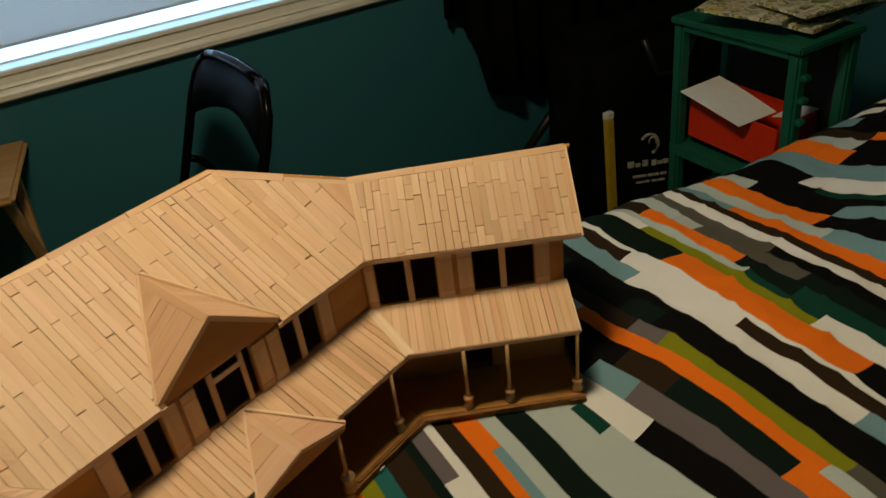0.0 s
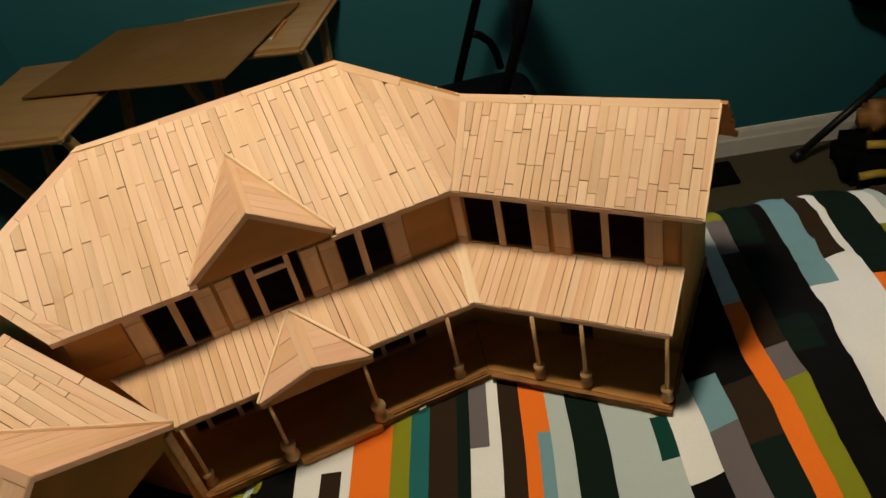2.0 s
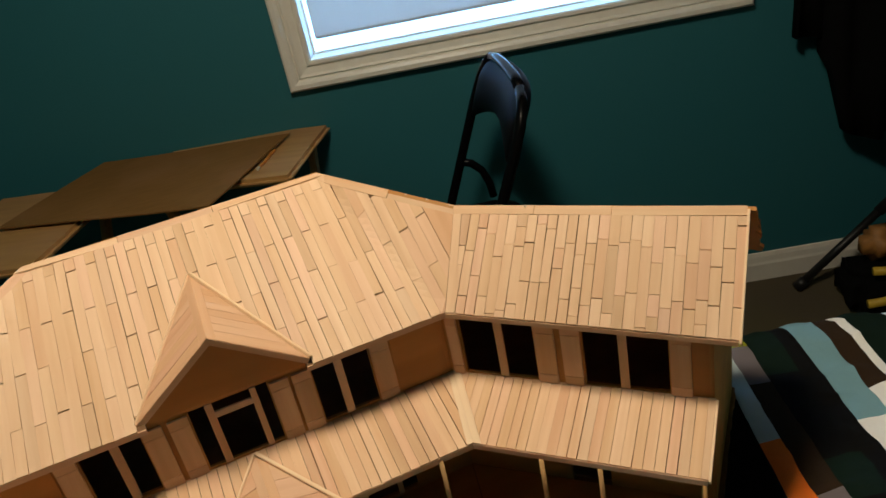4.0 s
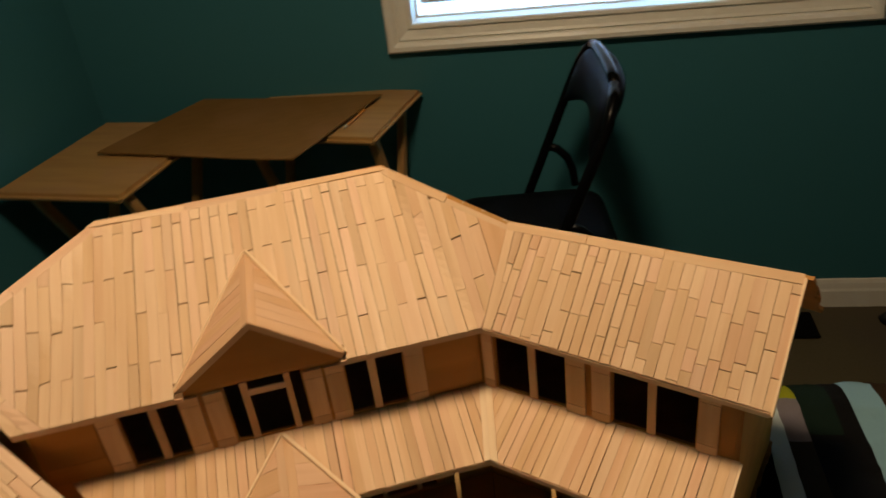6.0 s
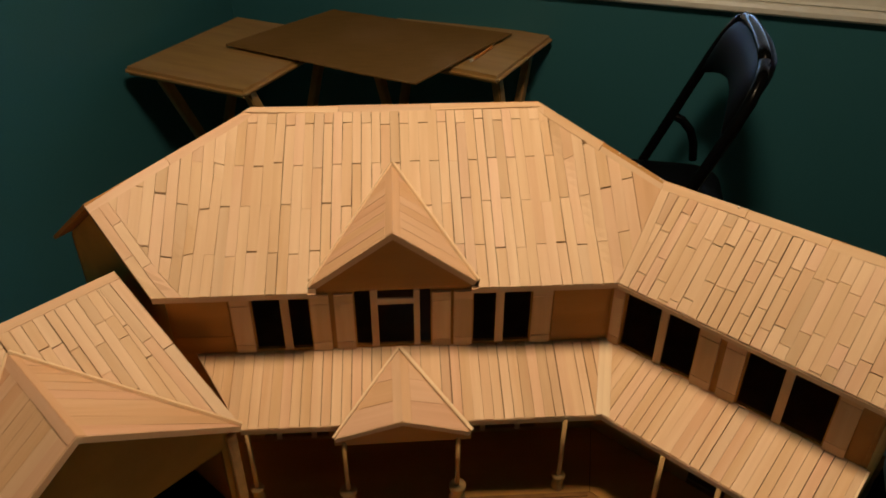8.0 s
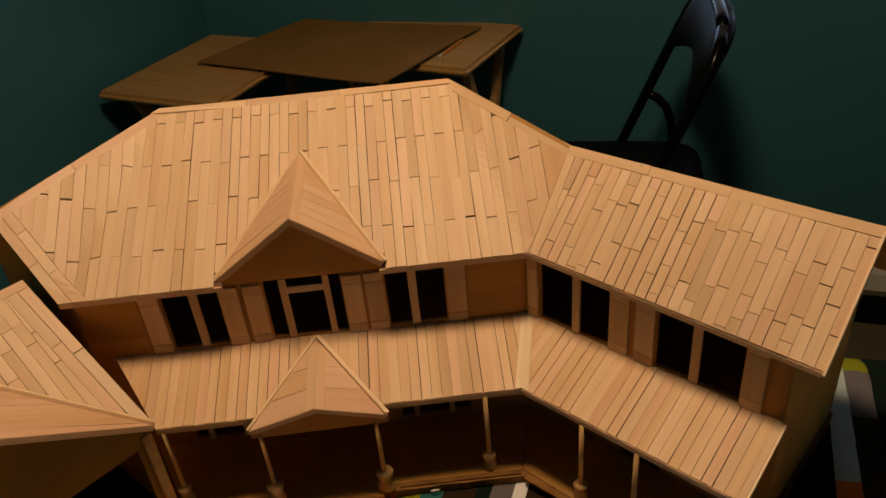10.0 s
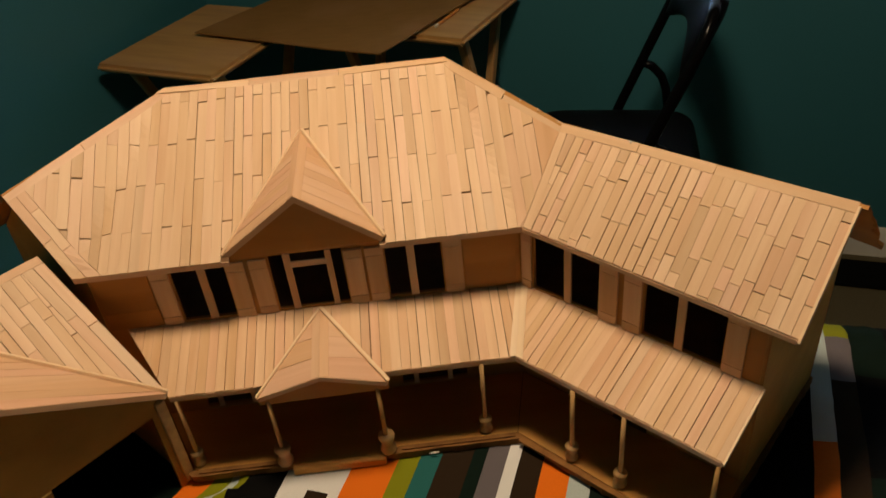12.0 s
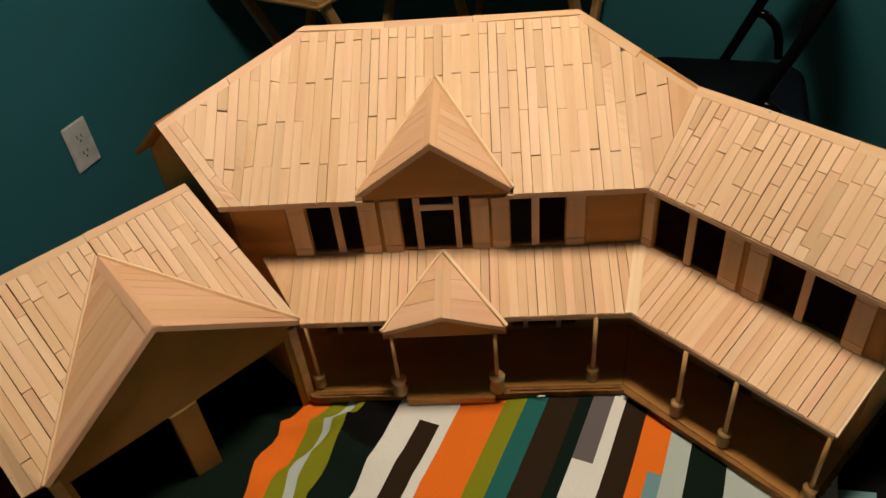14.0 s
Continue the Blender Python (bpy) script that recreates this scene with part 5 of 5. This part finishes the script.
coat_part(coat, "sleeve", 0.0, 0.098, 4, lambda a: -0.055 - 0.1 * a)
coat_part(coat, "body", 0.10, 1.0, 24, lambda a: -0.10 - 0.24 * ease((a - 0.10) / 0.13) - 0.08 * a)
gown = thing("hanging_garment", "black cloth garment hanging beside the long coat", "garment")
coat_part(gown, "body", 0.0, 1.15, 26, lambda a: -0.34 + 0.05 * math.sin(9 * a), 1.845)

bag = thing("equipment_bag", "tall black soft bag with a pale printed emblem", "bag")
bm = boxes(((1.545, 1.02, FLOOR_Z), (2.25, 1.30, -0.16)), bevel=0.05)
bmesh.ops.subdivide_edges(bm, edges=bm.edges[:], cuts=4, use_grid_fill=True)
for v in bm.verts:
    v.co += Vector((1, 1, 0.6)) * 0.02 * noise.noise(v.co * 5)
    v.co.z = max(v.co.z, FLOOR_Z)
part("body", bm, M_CLOTH, bag, m=RM, smooth=True)
M_PRINT = material("pale grey print", (0.60, 0.57, 0.48), 0.7, bump=0.0, wear=(0.10, 0.10, 0.09), wear_scale=60)
bag_face = RM @ Matrix.Translation((1.775, 0.966, -0.585)) @ Matrix.Rotation(radians(-24), 4, "Z")
hook = [(-0.004 + 0.026 * math.cos(t) - 0.004 * t, 0.0, 0.045 + 0.036 * math.sin(t)) for t in [2.6 - 0.35 * k for k in range(13)]]
part("emblem", tube(bmesh.new(), hook, 0.0055, 8), M_PRINT, bag, m=bag_face, smooth=True)
curl = [(0.002 + 0.013 * math.cos(t), 0.0, 0.052 + 0.017 * math.sin(t)) for t in [3.4 - 0.5 * k for k in range(9)]]
part("emblem", tube(bmesh.new(), curl, 0.0035, 8), M_PRINT, bag, m=bag_face, smooth=True)
for a, b, z, h in ((-0.085, -0.062, -0.040, 0.022), (-0.056, -0.040, -0.040, 0.012), (-0.032, -0.012, -0.040, 0.022), (0.002, 0.018, -0.042, 0.020), (0.022, 0.040, -0.040, 0.012), (0.044, 0.062, -0.040, 0.016),
                   (-0.064, -0.016, -0.084, 0.008), (-0.010, 0.030, -0.084, 0.008), (0.036, 0.058, -0.084, 0.008), (-0.052, -0.002, -0.108, 0.006), (0.006, 0.052, -0.108, 0.006)):
    part("print_bar", boxes(((a, -0.003, z), (b, 0.003, z + h))), M_PRINT, bag, m=bag_face)
part("print_panel", boxes(((-0.13, 0.0035, -0.20), (0.13, 0.03, 0.13)), bevel=0.008), M_CLOTH, bag, m=bag_face)
part("strap", tube(bmesh.new(), [(1.75, 1.0, -0.17), (1.8, 0.985, -0.3), (1.9, 0.985, -0.32), (2.0, 1.0, -0.18)], 0.011, 8), M_BLACK, bag, m=RM, smooth=True)

M_YELLOW = material("yellow painted steel", (0.74, 0.50, 0.045), 0.4, scale=30, bump=0.05, wear=(0.62, 0.40, 0.04), wear_scale=20)
level = thing("spirit_level", "long yellow spirit level leaning upright by the black bag", "level")
lm = RM @ Matrix.Translation((1.612, 0.970, FLOOR_Z)) @ Matrix.Rotation(radians(-3), 4, "X") @ Matrix.Rotation(radians(-1.5), 4, "Y")
part("body", boxes(((-0.015, -0.011, 0), (0.015, 0.011, 0.448)), bevel=0.002), M_YELLOW, level, m=lm)
part("end_cap", boxes(((-0.016, -0.012, 0.448), (0.016, 0.012, 0.474)), bevel=0.003), M_TRIM, level, m=lm)

tripod = thing("tripod", "black folding tripod standing on the carpet by the wall", "tripod")
hub = Vector((1.66, 1.30, -0.42))
for f3 in ((1.25, 1.33, FLOOR_Z + 0.008), (1.78, 1.16, FLOOR_Z + 0.008), (1.72, 1.385, FLOOR_Z + 0.008)):
    f3 = Vector(f3)
    mid = f3.lerp(hub, 0.55)
    leg = part("leg", tube(bmesh.new(), [mid, hub], 0.017, 10), M_BLACK, tripod, m=RM, smooth=True)
    part("lower_tube", tube(bmesh.new(), [f3, mid], 0.013, 10), M_BLACK, leg, smooth=True)
    part("rubber_foot", tube(bmesh.new(), [f3, f3.lerp(hub, 0.06)], 0.018, 10), M_BLACK, leg, smooth=True)
part("hub", lathe([(0.03, -0.04), (0.035, 0), (0.03, 0.05), (0.014, 0.06), (0.014, 0.2)], 14), M_BLACK, tripod, m=RM @ Matrix.Translation(hub), smooth=True)

M_TAN = material("tan leather", (0.46, 0.21, 0.05), 0.6, scale=60, bump=0.3, wear=(0.36, 0.16, 0.05), wear_scale=15)
tools = thing("tool_bag", "black open tool bag with yellow handles on the carpet", "tool bag")
bm = boxes(((1.335, 1.13, FLOOR_Z), (1.56, 1.30, -0.72)), bevel=0.03)
bmesh.ops.subdivide_edges(bm, edges=bm.edges[:], cuts=3, use_grid_fill=True)
for v in bm.verts:
    v.co += Vector((1, 1, 1)) * 0.022 * noise.noise(v.co * 11)
    v.co.z = max(v.co.z, FLOOR_Z)
part("body", bm, M_CLOTH, tools, m=RM, smooth=True)
for (a, b) in (((1.385, 1.150, -0.705), (1.47, 1.135, -0.72)), ((1.36, 1.115, -0.79), (1.47, 1.115, -0.80))):
    part("tool_handle", tube(bmesh.new(), [a, Vector(a).lerp(Vector(b), 0.5) + Z * 0.006, b], 0.013, 10), M_YELLOW, tools, m=RM, smooth=True)
pouch = part("leather_pouch", boxes(((1.395, 1.20, -0.725), (1.50, 1.29, -0.62)), bevel=0.028), M_TAN, m=RM, smooth=True)
tagged(pouch, "tan leather pouch resting on the tool bag", "pouch")
M_SLAB_BLACK = material("matt black slab", (0.004, 0.004, 0.004), 0.95, scale=200, bump=0.3, spec=0.05)
# Thin slab standing in for a black rectangle on the floor.
mat_ = part("floor_pad", boxes(((0.86, 1.252, FLOOR_Z), (1.060, 1.380, FLOOR_Z + 0.010)), bevel=0.003), M_SLAB_BLACK, m=RM)
tagged(mat_, "flat black slab lying on the carpet", "pad")
